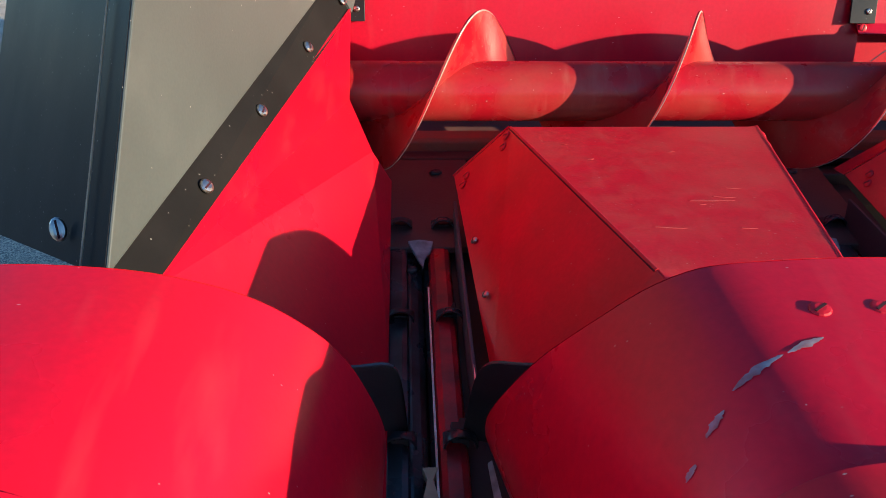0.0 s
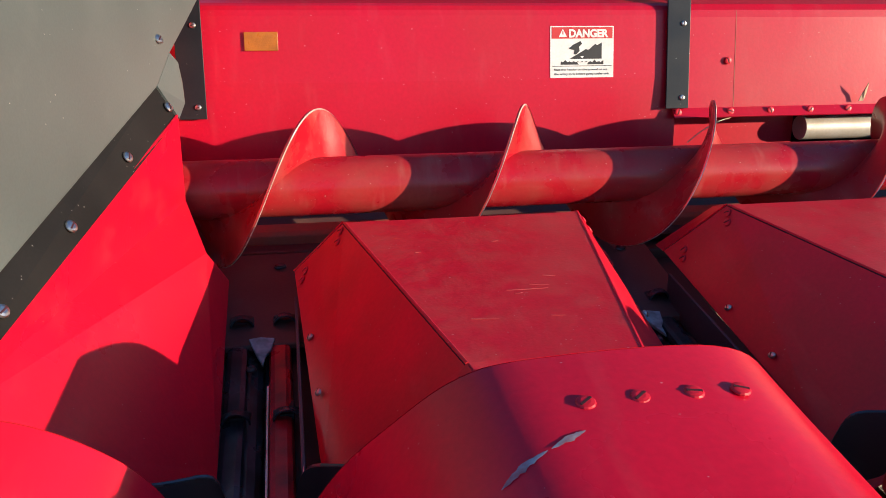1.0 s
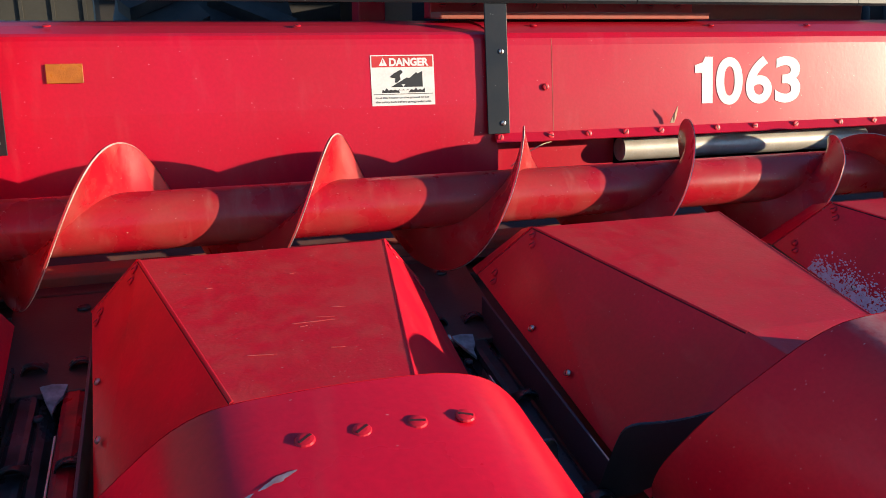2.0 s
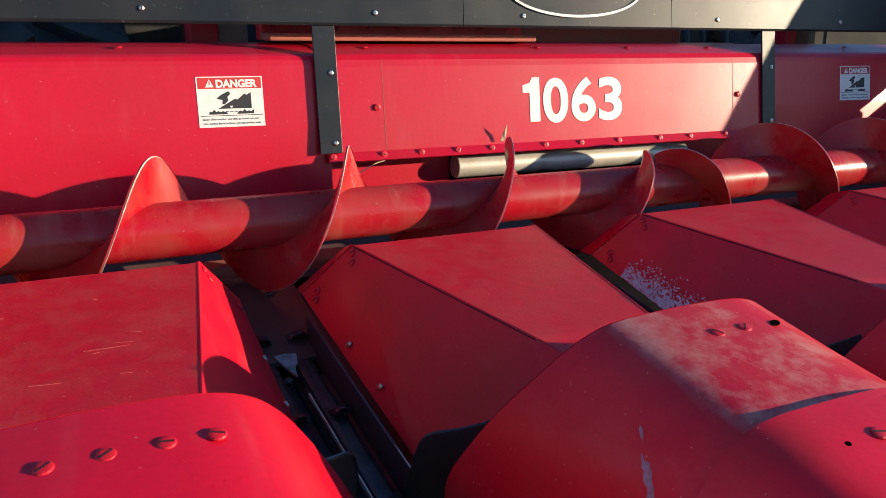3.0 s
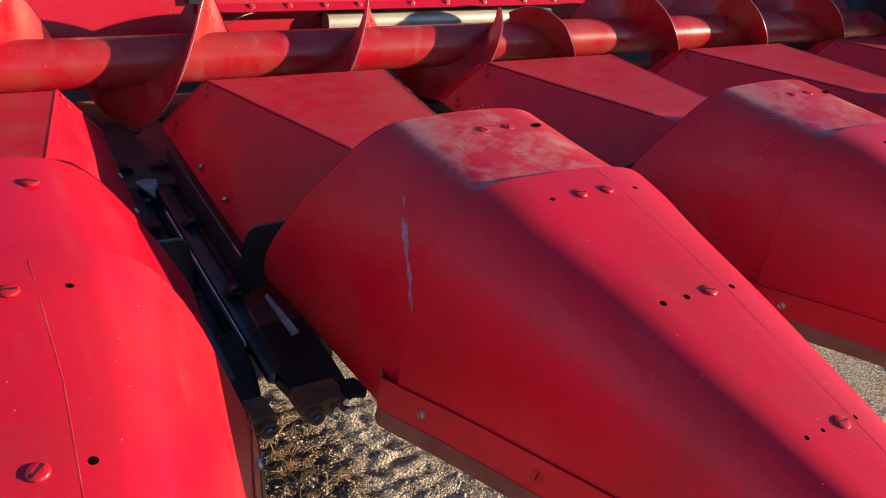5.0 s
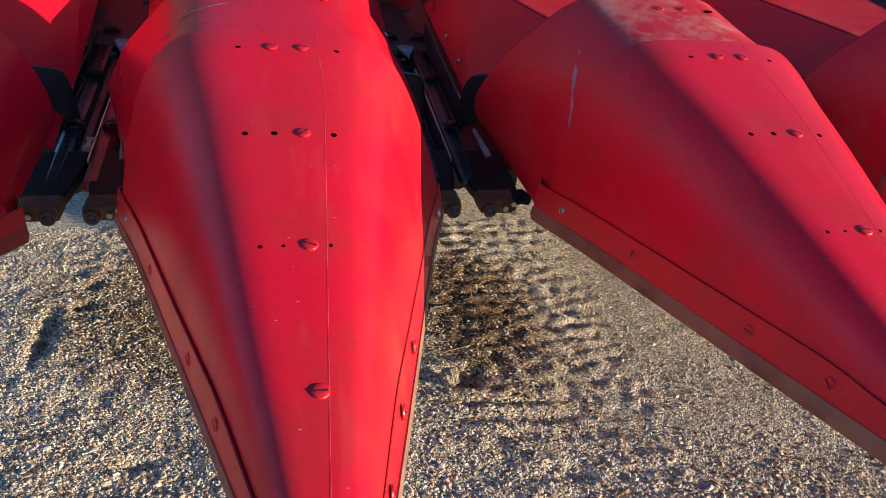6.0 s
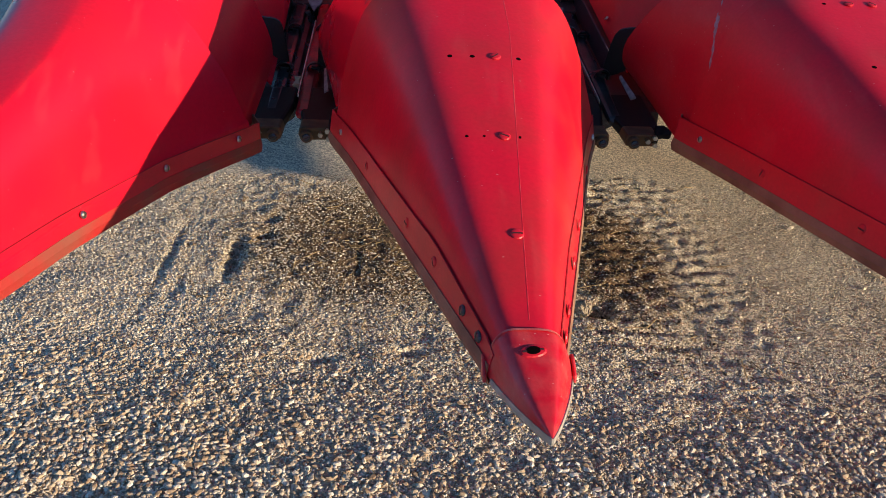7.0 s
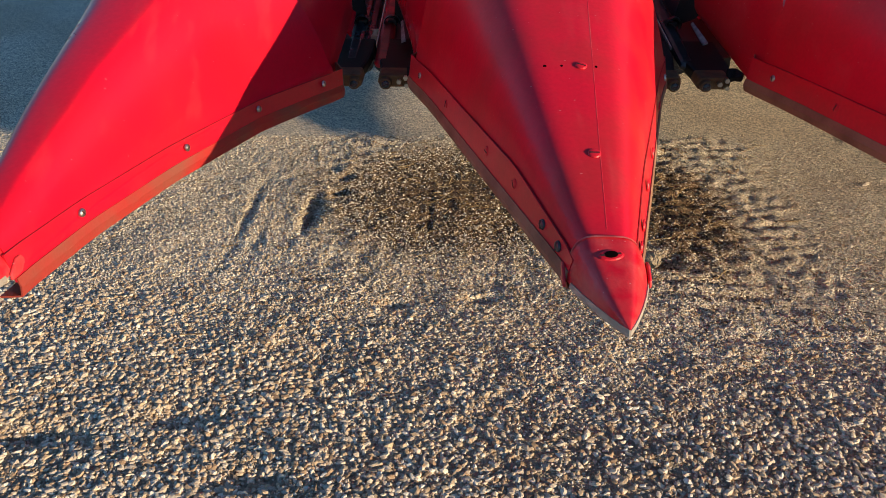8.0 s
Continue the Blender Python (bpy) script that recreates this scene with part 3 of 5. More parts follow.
    screw(tip, Vector((cx - .002, -0.386, 0.8325)), (0, -0.30, 1), SCREW_RED, 10, stretch=1.8)
    screw(tip, Vector((cx - .002, -0.387, 0.8358)), (0, -0.30, 1), SLOT, 10, "bolt_recess", stretch=1.5)
    # bolts and open holes in rows
    for (y, row) in bolts:
        for u, kind in row:
            p, n = surface(xc, u, y)
            screw(point if y < 0.47 else hood, p + n * (-.0004 if y < .47 else .0012), n, SCREW_RED if kind else (SLOT if y > .6 else HOLE), random.uniform(-70, 70) if kind else 8.0, "bolt" if kind else "bolt_hole", stretch=1.0 if kind or y < .6 else 1.75)
    # scraped patches of bare metal on the hood
    if scrapes:
        a, b = rear_section(xc), front_section(xc, 0.478, -0.001)
        s = np.linspace(0, 1, 161)[:, None, None]
        shell_points = (np.array(a)[None] * (1 - s) + np.array(b)[None] * s).reshape(-1, 3)

    def on_hood(u, y):
        d = (shell_points[:, 0] - centre(xc, y) - u) ** 2 + (shell_points[:, 1] - y) ** 2 + (shell_points[:, 2] < .9)
        near = shell_points[np.argsort(d)[:60]] - np.array((centre(xc, y) + u, y, 0.0))
        p, q = near[:, 0], near[:, 1]
        fit = np.linalg.lstsq(np.c_[np.ones(len(p)), p, q, p * p, p * q, q * q], near[:, 2], rcond=None)[0]
        return Vector((centre(xc, y) + u, y, float(fit[0])))

    for u0, y0, u1, y1, wide in scrapes:
        strip = []
        for i in range(15):
            t = i / 14
            p = on_hood(u0 + (u1 - u0) * t + random.uniform(-.12, .12) * wide, y0 + (y1 - y0) * t)
            across = Vector((-(y1 - y0), u1 - u0, 0)).normalized()
            q = on_hood(p.x + across.x * .02 - centre(xc, p.y + across.y * .02), p.y + across.y * .02)
            across = (q - p).normalized()
            n = across.cross(on_hood(p.x + .02 - centre(xc, p.y), p.y) - p + Vector((0, .003, 0))).normalized()
            n = n if n.z > 0 else -n
            w = wide * (0.12 + math.sin(math.pi * t)) * (0.6 + 0.4 * random.random())
            edge = w * random.uniform(.4, 1)
            strip.append([p + n * .0007 + across * w, p + n * .0008, p + n * .0007 - across * edge])
        part("paint_scrape", loft(strip), SCRAPE, hood, "scraped bare patch in the paint")
    return th


def rear_cover(xc):
    th = thing("row_cover", "red sheet-steel cover between two rows with a flat sloping top", "crop cover", (xc, 1.2, 0.85), "covers of the corn head")
    def P(u, y, z):
        return (centre(xc, y) + u, y, z)
    top = [P(-.2225, 1.46, 1.109), P(.2225, 1.46, 1.109), P(.118, .935, 1.064), P(-.118, .935, 1.064)]
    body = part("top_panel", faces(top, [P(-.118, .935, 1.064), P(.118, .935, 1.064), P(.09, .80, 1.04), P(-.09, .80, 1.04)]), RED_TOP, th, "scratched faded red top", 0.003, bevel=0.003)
    for s in (-1, 1):
        top_e = [Vector(P(s * .2235, 1.462, 1.1085)), Vector(P(s * .119, .934, 1.0635)), Vector(P(s * .09, .80, 1.04))]
        low_e = [Vector(P(s * .316, 1.535, .994)), Vector(P(s * .302, 1.02, .864)), Vector(P(s * .300, .89, .840))]
        # folded along the diagonal from the upper rear to the lower front corner
        polys = [[top_e[0], low_e[0], low_e[1]], [top_e[0], low_e[1], top_e[1]], [top_e[1], low_e[1], low_e[2], top_e[2]]]
        bm = faces(*[p if s < 0 else p[::-1] for p in polys])
        if bm.faces[:][0].normal.x * s < 0:
            bmesh.ops.reverse_faces(bm, faces=bm.faces)
        side = part("side_panel", bm, RED_WORN, th, "", 0.003, bevel=0.0015)
        part("rear_flange", faces([P(s * .2235, 1.464, 1.108), P(s * .316, 1.537, .993), P(s * .300, 1.60, .985), P(s * .215, 1.53, 1.085)]), RED, th, "", 0.003)
        fold = [P(s * .2225, 1.46, 1.1095), P(s * .118, .935, 1.0645)]
        part("fold_edge", tube((fold[0][0], fold[0][1], fold[0][2] - .0028), (fold[1][0], fold[1][1], fold[1][2] - .0028), 0.0034, 12), RED_WORN, th, "rubbed rounded fold")
        if s < 0:
            part("fold_seam", tube((fold[0][0] - .0022, fold[0][1], fold[0][2] - .0035), (fold[1][0] - .0022, fold[1][1], fold[1][2] - .0035), 0.0019, 10), SEAM, th, "thin dark seam line under the fold")
        n = Vector((s * .8, -.1, .6))
        def on_side(t, y):
            lo = Vector(P(s * .3145, y, .871 + (y - 1.049) * .253))
            f = (y - .935) / .525
            hi = Vector(P(s * (.118 + .105 * f), y, 1.064 + .045 * f))
            return lo.lerp(hi, t) + n.normalized() * 0.001
        for t, y in ((.13, 1.30), (.13, 1.16), (.13, 1.475), (.22, 1.487), (.80, 1.435), (.90, 1.45)):
            screw(side, on_side(t, y), n, SCREW_STEEL if 1.1 < y < 1.4 else SCREW_RED if y > 1.2 else SCREW_DARK, random.uniform(-80, 80), stretch=0.8)
    return th


def ear_flap(xc, s):
    """A black rubber flap at the joint of cover and snout."""
    th = thing("rubber_flap", "black rubber ear-saver flap bent over the row", "rubber flap", (xc + s * .3, .95, .85), "rubber flaps")
    def curve(table):
        return smooth_line([Vector((centre(xc, y) + s * u, y, z)) for u, y, z in table], 18)
    top = curve([(.20, .86, .985), (.25, .885, .964), (.285, .905, .953), (.312, .922, .946), (.327, .930, .934), (.334, .937, .908), (.338, .945, .875), (.341, .955, .84), (.343, .965, .81)])
    low = curve([(.20, .85, .975), (.225, .86, .945), (.245, .87, .915), (.26, .88, .89), (.275, .892, .868), (.29, .905, .848), (.305, .92, .832), (.322, .94, .82), (.343, .965, .806)])
    part("flap", loft([top, [p.lerp(q, .5) for p, q in zip(top, low)], low]), RUBBER, th, "", 0.006, smooth=True)
    part("flap_rim", loft([[p + Vector((0, -.001, .0026)), p + Vector((0, -.0035, .001)), p + Vector((0, -.0035, -.002))] for p in top]), STEEL_DARK, th, "scuffed grey rim of the rubber")
    return th


BOLTS = [(0.654, [(-.075, 1), (-.022, 1), (.032, 1), (.080, 1)]), (0.418, [(-.072, 0), (-.022, 1), (.026, 1), (.080, 0)]),
         (0.208, [(-.065, 0), (-.026, 0), (.014, 1), (.055, 0)]), (0.006, [(-.050, 0), (-.024, 0), (.008, 1), (.034, 0)]), (-0.189, [(.004, 1)])]
BOLTS_LOOSE = [(0.654, [(-.082, 0), (-.026, 1), (.022, 1), (.080, 0)])] + BOLTS[1:]
first = snout(DIV, "glossy red sheet-metal snout with four bolts across its hood", BOLTS, [(-.173, .585, -.128, .603, .0048), (-.124, .604, -.089, .618, .0042), (-.198, .563, -.182, .574, .0055), (-.216, .546, -.208, .552, .0045), (-.293, .611, -.289, .615, .002)])
second = snout(DIV + PITCH, "red sheet-metal snout with a dusty hood and open slots", BOLTS_LOOSE, [(-.219, .569, -.236, .520, .0085), (-.234, .526, -.249, .482, .0070), (-.205, .590, -.212, .575, .003)])
clean = snout(DIV + PITCH * 2, "dusty red sheet-metal snout with a few small scuffs", BOLTS_LOOSE, [(-.16, .60, -.15, .585, .003), (-.20, .57, -.195, .56, .002)])
for k in (3, 4):
    copy_thing(clean, Matrix.Translation((DIV + PITCH * k, 0.7, 0.76)))
end_snout = snout(DIV - PITCH + 0.006, "bright red end snout lit by low sun beside the black shield", [], end=True)
copy_thing(end_snout, Matrix.Translation((-0.024 - (DIV - PITCH + 0.006), 0.7, 0.76)) @ Matrix.Diagonal((-1, 1, 1, 1)))
cover = rear_cover(DIV)
for k in range(1, 4):
    copy_thing(cover, Matrix.Translation((DIV + PITCH * k, 1.2, 0.85)))
third = copy_thing(cover, Matrix.Translation((DIV + PITCH * 4, 1.2, 0.85)))


def cover_top(xc, u, y):
    return Vector((centre(xc, y) + u, y, 1.064 + .045 * (y - .935) / .525 + .0006))


mark_rng = random.Random(12)
for u0, u1, y in ((-.01, .055, 1.135), (.0, .012, 1.122), (-.085, -.045, 1.05), (.03, .05, 1.045), (.02, .03, 1.33), (-.12, -.11, 1.30), (-.15, -.14, 1.37), (.06, .08, 1.18), (.03, .06, 1.15)):
    a, b = cover_top(DIV, u0, y), cover_top(DIV, u1, y + mark_rng.uniform(-.006, .006))
    w = Vector((0, mark_rng.uniform(.0003, .0008), 0))
    part("paint_scratch", faces([a - w, a.lerp(b, .5) - w * 1.7, b, a.lerp(b, .5) + w * 1.2, a + w]), SCRATCH, cover, "pale scratch in the paint", .0004)
bm = bmesh.new()
xc = DIV + PITCH * 2
for k in range(1900):
    f, t = mark_rng.random(), abs(mark_rng.gauss(0, .13))
    y = 1.42 - .32 * f ** .8
    lo = Vector((centre(xc, y) - .3145, y, .871 + (y - 1.049) * .253))
    g = (y - .935) / .525
    hi = Vector((centre(xc, y) - .118 - .105 * g, y, 1.064 + .045 * g))
    p = lo.lerp(hi, t + .02) + Vector((-.0022, 0, .0016))
    r = mark_rng.uniform(.0007, .0030) * max(.3, 1.1 - t)
    e1, e2 = Vector((0, 1, .25)).normalized() * r, (hi - lo).normalized() * r
    bm.faces.new([bm.verts.new(p + e1 * math.cos(a) * 1.4 + e2 * math.sin(a)) for a in (0.2, 1.4, 2.7, 3.9, 5.2)])
for ob in list(scene.objects):
    if ob.name.startswith("row_cover") and abs(ob.location.x - xc) < .01:
        tagged(part("paint_spatter", bm, SPATTER, ob, "worn speckled patch of bare metal"), kind="stuff")
        break
flaps = {s: ear_flap(DIV, s) for s in (-1, 1)}
for k in range(1, 5):
    for s in (-1, 1):
        copy_thing(flaps[s], Matrix.Translation((DIV + PITCH * k + s * .3, .95, .85)))
copy_thing(flaps[1], Matrix.Translation((DIV - PITCH + .3, .95, .85)))
copy_thing(flaps[-1], Matrix.Translation((DIV + PITCH * 5 - .3, .95, .85)))


# ---- row units ----
def deck_z(y):
    return 0.880 + (0.24 if y > 1.39 else 0.14) * (y - 1.39)


def row_unit(xg, plate_mat, plate_label):
    th = thing("row_unit", "dark greasy gathering row with steel plates and chain lugs", "row unit", (xg, 1.0, 0.75), "row units")
    def bar(u0, u1, y0, y1, lift0, lift1):
        return slab([(xg + u0, y0, deck_z(y0) + lift0), (xg + u1, y0, deck_z(y0) + lift0), (xg + u1, y1, deck_z(y1) + lift0), (xg + u0, y1, deck_z(y1) + lift0)], (0, 0, lift1 - lift0))
    part("rear_plate", bar(-.10, .10, 1.432, 1.76, -.012, 0.0), DECK, th, "worn brown floor plate", bevel=.002)
    part("deck_plate", bar(-.066, -.026, .70, 1.475, -.03, -.006), STEEL_DARK, th, "dark steel deck plate", bevel=.011)
    part("deck_plate", bar(.010, .050, .70, 1.475, -.03, -.006), plate_mat, th, plate_label, bevel=.011)
    for s in (-1, 1):
        part("frame_rail", bar(s * .106 - .06, s * .106 + .06, .80, 1.50, -.075, -.035), GLASS_DARK, th)
        part("rail_tail", bar(s * .106 - .06, s * .106 + .06, 1.50, 1.78, -.075, -.035), GLASS_DARK, th)
        part("snapping_roll", tube((xg + s * .029, .80, deck_z(.80) - .055), (xg + s * .029, 1.50, deck_z(1.5) - .055), .0296, 14), STEEL_DARK, th, "dark steel snapping roll")
    part("plate_edge", bar(.0065, .0095, .80, 1.32, -.016, -.008), EDGE, th, "polished inner edge of the deck plate")
    part("angle_guard", bar(.060, .0655, .95, 1.50, -.02, .050), GUARD, th, "steel angle guard with the sky's blue in its colour", bevel=.001)
    part("guard_edge", tube((xg + .0628, .95, deck_z(.95) + .050), (xg + .0628, 1.39, deck_z(1.39) + .050), .0016, 8), EDGE, th, "rubbed bright edge of the guard")
    part("angle_guard", bar(-.0765, -.072, .95, 1.50, -.02, .012), STEEL_DARK, th, "thin dark angle guard", bevel=.001)
    throat = [(-.026, 1.446), (-.004, 1.450), (.020, 1.444), (.014, 1.414), (.004, 1.396), (.000, 1.366), (-.010, 1.394), (-.018, 1.42)]
    part("throat_plate", slab([(xg + u, y, deck_z(y) + .004) for u, y in throat], (0, 0, -.005)), PALE, th, "pale worn throat plate")
    for s in (-1, 1):
        for y in (1.49, 1.21, .93):
            # a chain lug: an arched paddle with two ears
            z = deck_z(y)
            rows = []
            for y2 in (y, y + .012, y + .03):
                rows.append([Vector((xg + s * .040 + .023 * math.cos(math.pi * k / 10), y2 - .006 * math.sin(math.pi * k / 10), deck_z(y2) - .004 + (.024 if y2 < y + .02 else .010) * math.sin(math.pi * k / 10))) for k in range(11)])
            lug = part("chain_lug", loft(rows), STEEL_DARK, th, "", 0.003, smooth=True)
            part("link", box(xg + s * .040 - .012, xg + s * .040 + .012, y + .01, y + .06, z - .012, z + .004), RUBBER, lug, bevel=.002)
        # chamfered nose of the chain track, with its rusty casting and bolts
        nose_plan = [(.006, .84), (.007, .75), (.016, .69), (.028, .635), (.040, .612), (.100, .606), (.114, .64), (.118, .72), (.116, .84)]
        part("gather_nose", slab([(xg + .010 + s * u, y, deck_z(y) - .006) for u, y in nose_plan], (0, .008, -.030)), GREASE, th, "black greasy rounded gathering nose", bevel=.007)
        x = xg + .010 + s * .058
        casting = part("nose_casting", slab([(x - .036, .594, .772), (x + .036, .594, .772), (x + .040, .600, .752), (x + .034, .606, .738), (x - .034, .606, .738), (x - .040, .600, .752)], (0, .06, .002)), CASTING, th, "rusty tan nose casting", bevel=.005)
        part("pivot_boss", tube((x - s * .020, .584, .752), (x - s * .020, .612, .755), .0145, 18), CASTING, casting, bevel=.003)
        screw(casting, (x - s * .020, .5835, .752), (0, -1, .1), SCREW_DARK, 20, stretch=1.1)
        for du, z in ((.012, .757), (.028, .766), (.030, .748)):
            part("nut", tube((x + s * du, .585, z), (x + s * du, .598, z), .0058, 6), STEEL, casting, "small bright nut")
        part("horn", slab([(x + s * .030, .615, .790), (x + s * .052, .612, .792), (x + s * .066, .588, .786), (x + s * .060, .578, .778), (x + s * .046, .590, .776), (x + s * .030, .590, .772)], (0, .004, -.014)), GREASE, th, "black bent horn", bevel=.004)
        part("side_blade", slab([(xg + s * .069, .87, .834), (xg + s * .074, .87, .838), (xg + s * .087, .755, .814), (xg + s * .076, .76, .808)], (0, 0, -.004)), PALE, th, "small pale steel blade")
    screw(th, (xg + .033, 1.69, deck_z(1.69) + .001), (0, -.24, 1), SCREW_DARK, 10, stretch=1.5)
    screw(th, (xg - .02, 1.36, deck_z(1.36)), (0, -.24, 1), SCREW_DARK)
    return th


row_unit(GAP, RED_GREASY, "red-painted worn deck plate")
unit = row_unit(GAP + PITCH, STEEL_DARK, "dark steel deck plate")
for k in range(2, 6):
    copy_thing(unit, Matrix.Translation((GAP + PITCH * k, 1.0, 0.75)))

# ---- auger ----
AX_Y, AX_Z, AX_R, FL_R, AX_C, LEAD, PHASE = 1.709, 1.121, 0.0605, 0.160, -0.012, 0.4405, 0.395
auger = thing("cross_auger", "red cross auger with worn tube and spiral flighting", "auger", (AX_C, AX_Y, AX_Z))
bm = loft([[Vector((x, AX_Y + AX_R * math.cos(k * math.tau / 56), AX_Z + AX_R * math.sin(k * math.tau / 56))) for k in range(56)] for x in np.linspace(-2.16, 2.14, 40)], closed=True)
bmesh.ops.recalc_face_normals(bm, faces=bm.faces)
part("tube", bm, RED_AUGER, auger, "polished red tube with scuffs", smooth=True)
for s in (-1, 1):
    crest = (-0.485 if s < 0 else 2 * AX_C + 0.485)
    inner, outer, lip_a = [], [], []
    x0, x1 = (AX_C + 0.02 * s), (AX_C + 2.12 * s)
    n = 260
    for k in range(n + 1):
        x = x0 + (x1 - x0) * k / n
        a = math.tau * (x - crest) / LEAD * (1 if s < 0 else -1)
        d = Vector((0, math.sin(a), math.cos(a)))
        c = Vector((x, AX_Y, AX_Z))
        inner.append(c + d * (AX_R - .004))
        outer.append(c + d * (FL_R * min(1, .55 + k / 26)))
    fl = part("flighting", loft([inner, [p.lerp(q, .5) for p, q in zip(inner, outer)], outer]), RED_AUGER, auger, "red spiral flighting", 0.004, smooth=True)
    lip = []
    for p, q in zip(inner, outer):
        d = (q - p).normalized()
        lip.append([q + Vector((.0016, 0, 0)) - d * .002, q + d * .0009, q + Vector((-.0044, 0, 0)) - d * .002])
    part("worn_edge", loft(lip), EDGE, fl, "bare polished flighting edge")
    if s > 0:
        worn = [(p - Vector((.0075, 0, 0)), p.lerp(q, .97) - Vector((.0075, 0, 0)), q - p) for p, q in zip(inner, outer) if 1.74 < p.x < 2.03]
        extension = part("flight_extension", loft([[w[0] for w in worn], [w[1] for w in worn]]), BLACK, fl, "black bolted steel flight extension", 0.003)
        for k in (20, 23, 26):
            screw(fl, worn[k][0].lerp(worn[k][1], .45) - Vector((.002, 0, 0)), (-1, 0, 0), SCREW_BIG, 25.0 * k)

# ---- trough, back panel and toolbar ----
trough = thing("auger_trough", "dark dusty sheet-steel trough under the auger", "trough", (0, 1.8, 0.9))
rows = []
for y, z in [(1.745, .966), (1.76, .950), (1.80, .935), (1.86, .930), (1.92, .945), (1.97, .985), (2.00, 1.05), (2.015, 1.12)]:
    rows.append([Vector((-2.2, y, z)), Vector((2.18, y, z))])
part("trough_sheet", loft(rows), DECK, trough, "dusty brown trough sheet", 0.004, smooth=True)
part("front_rail", box(-2.2, 2.18, 1.70, 1.76, .87, .945), GLASS_DARK, trough, bevel=.004)
part("ledge", slab([(-2.15, 1.800, .968), (-2.15, 1.796, .990), (-2.15, 1.806, .998), (-2.15, 1.850, 1.004), (-2.15, 1.855, .968)], (4.28, 0, 0)), RED_DUSTY, trough, "dusty salmon-red ledge under the auger", bevel=.003)


def panel_y(z):
    return 2.025 + (z - 1.25) * 0.14


panel = thing("back_panel", "bright red back sheet of the corn head", "back sheet", (0, 2.05, 1.1))
prof = [(2.016, 1.10), (panel_y(1.3), 1.3), (panel_y(1.455), 1.455), (2.057, 1.468), (2.064, 1.478), (2.075, 1.484), (2.14, 1.500), (2.24, 1.512), (2.26, 1.49)]
part("sheet", loft([[Vector((x, y, z)) for y, z in prof] for x in (-2.17, -.862)]), RED_PANEL, panel, "", 0.004, smooth=False)
part("sheet", loft([[Vector((x, y, z)) for y, z in prof] for x in (.76, 2.15)]), RED_PANEL, panel, "", 0.004, smooth=False)
prof2 = [(panel_y(1.205) - .024, 1.200), (panel_y(1.222) - .006, 1.222), (panel_y(1.3) - .006, 1.3), (panel_y(1.45) - .006, 1.45), (2.052, 1.468), (2.064, 1.482), (2.14, 1.503), (2.24, 1.516), (2.26, 1.49)]
centre_plate = part("centre_plate", loft([[Vector((x, y, z)) for y, z in prof2] for x in (-.875, .775)]), RED_PANEL, panel, "scuffed red centre plate with riveted edges", 0.004)
for x in (-.702, .602):
    part("plate_joint", loft([[Vector((x + u, y - .0006, z)) for y, z in prof2[1:5]] for u in (-.0008, .0008)]), RED_DUSTY, centre_plate, "faint joint between plates")
for x in (-.863, -.715, -.60, -.483, -.369, -.18, -.047, .10, .269, .40, .56, .70):
    screw(centre_plate, (x, panel_y(1.213) - .016, 1.213), (0, -1, .2), SCREW_RED, random.uniform(-80, 80), name="rivet")
for x, z in ((-.724, 1.341), (.625, 1.345)):
    screw(centre_plate, (x, panel_y(z) - .010, z), (0, -1, .1), SCREW_RED, random.uniform(-80, 80), name="rivet")
for x in (-1.95, -1.374, -.725, -.15, .20, .55, 1.25, 1.8):
    screw(panel, (x, 2.12, 1.5), (0, -.2, 1), SCREW_RED, random.uniform(-80, 80), name="top_bolt")
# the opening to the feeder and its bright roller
# added near-black sheet that stands for the shade inside the opening
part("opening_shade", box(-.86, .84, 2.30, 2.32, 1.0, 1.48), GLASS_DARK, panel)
part("roller", tube((-.452, 2.085, 1.150), (.437, 2.085, 1.150), .034, 40), ROLLER, panel, "bright bare steel roller", smooth=True)
part("lower_sheet", slab([(-.862, 2.025, 1.02), (.76, 2.025, 1.02), (.76, 2.03, 1.10), (-.862, 2.03, 1.10)], (0, .004, 0)), RED_DUSTY, panel)
part("opening_cheek", slab([(-.862, 2.11, 1.0), (-.455, 2.11, 1.0), (-.455, 2.12, 1.25), (-.862, 2.12, 1.25)], (0, .004, 0)), RED_PANEL, panel)
part("opening_cheek", slab([(.76, 2.11, 1.0), (.44, 2.11, 1.0), (.44, 2.12, 1.25), (.76, 2.12, 1.25)], (0, .004, 0)), RED_PANEL, panel)

STRAP_X = (-2.079, -.866, .765, 1.965)
for x in STRAP_X:
    th = thing("mounting_strap", "black steel strap bolted to the red sheet", "strap", (x, 2.04, 1.22), "mounting straps")
    def sy(z):
        return panel_y(z) - .010
    bm = loft([[Vector((x - .031, sy(z), z)), Vector((x + .031, sy(z), z))] for z in (1.222, 1.45, 1.60)])
    part("strap_bar", bm, BLACK, th, "", 0.006, bevel=.001)
    for z in (1.25, 1.435):
        screw(th, (x + .012, sy(z) - .0055, z), (0, -1, .1), SCREW_STEEL, random.uniform(0, 90))

beam = thing("splash_shield", "black splash shield rail above the red back sheet", "shield rail", (0, 2.08, 1.56))
joints = [-2.12, -.449, .315, 2.12]
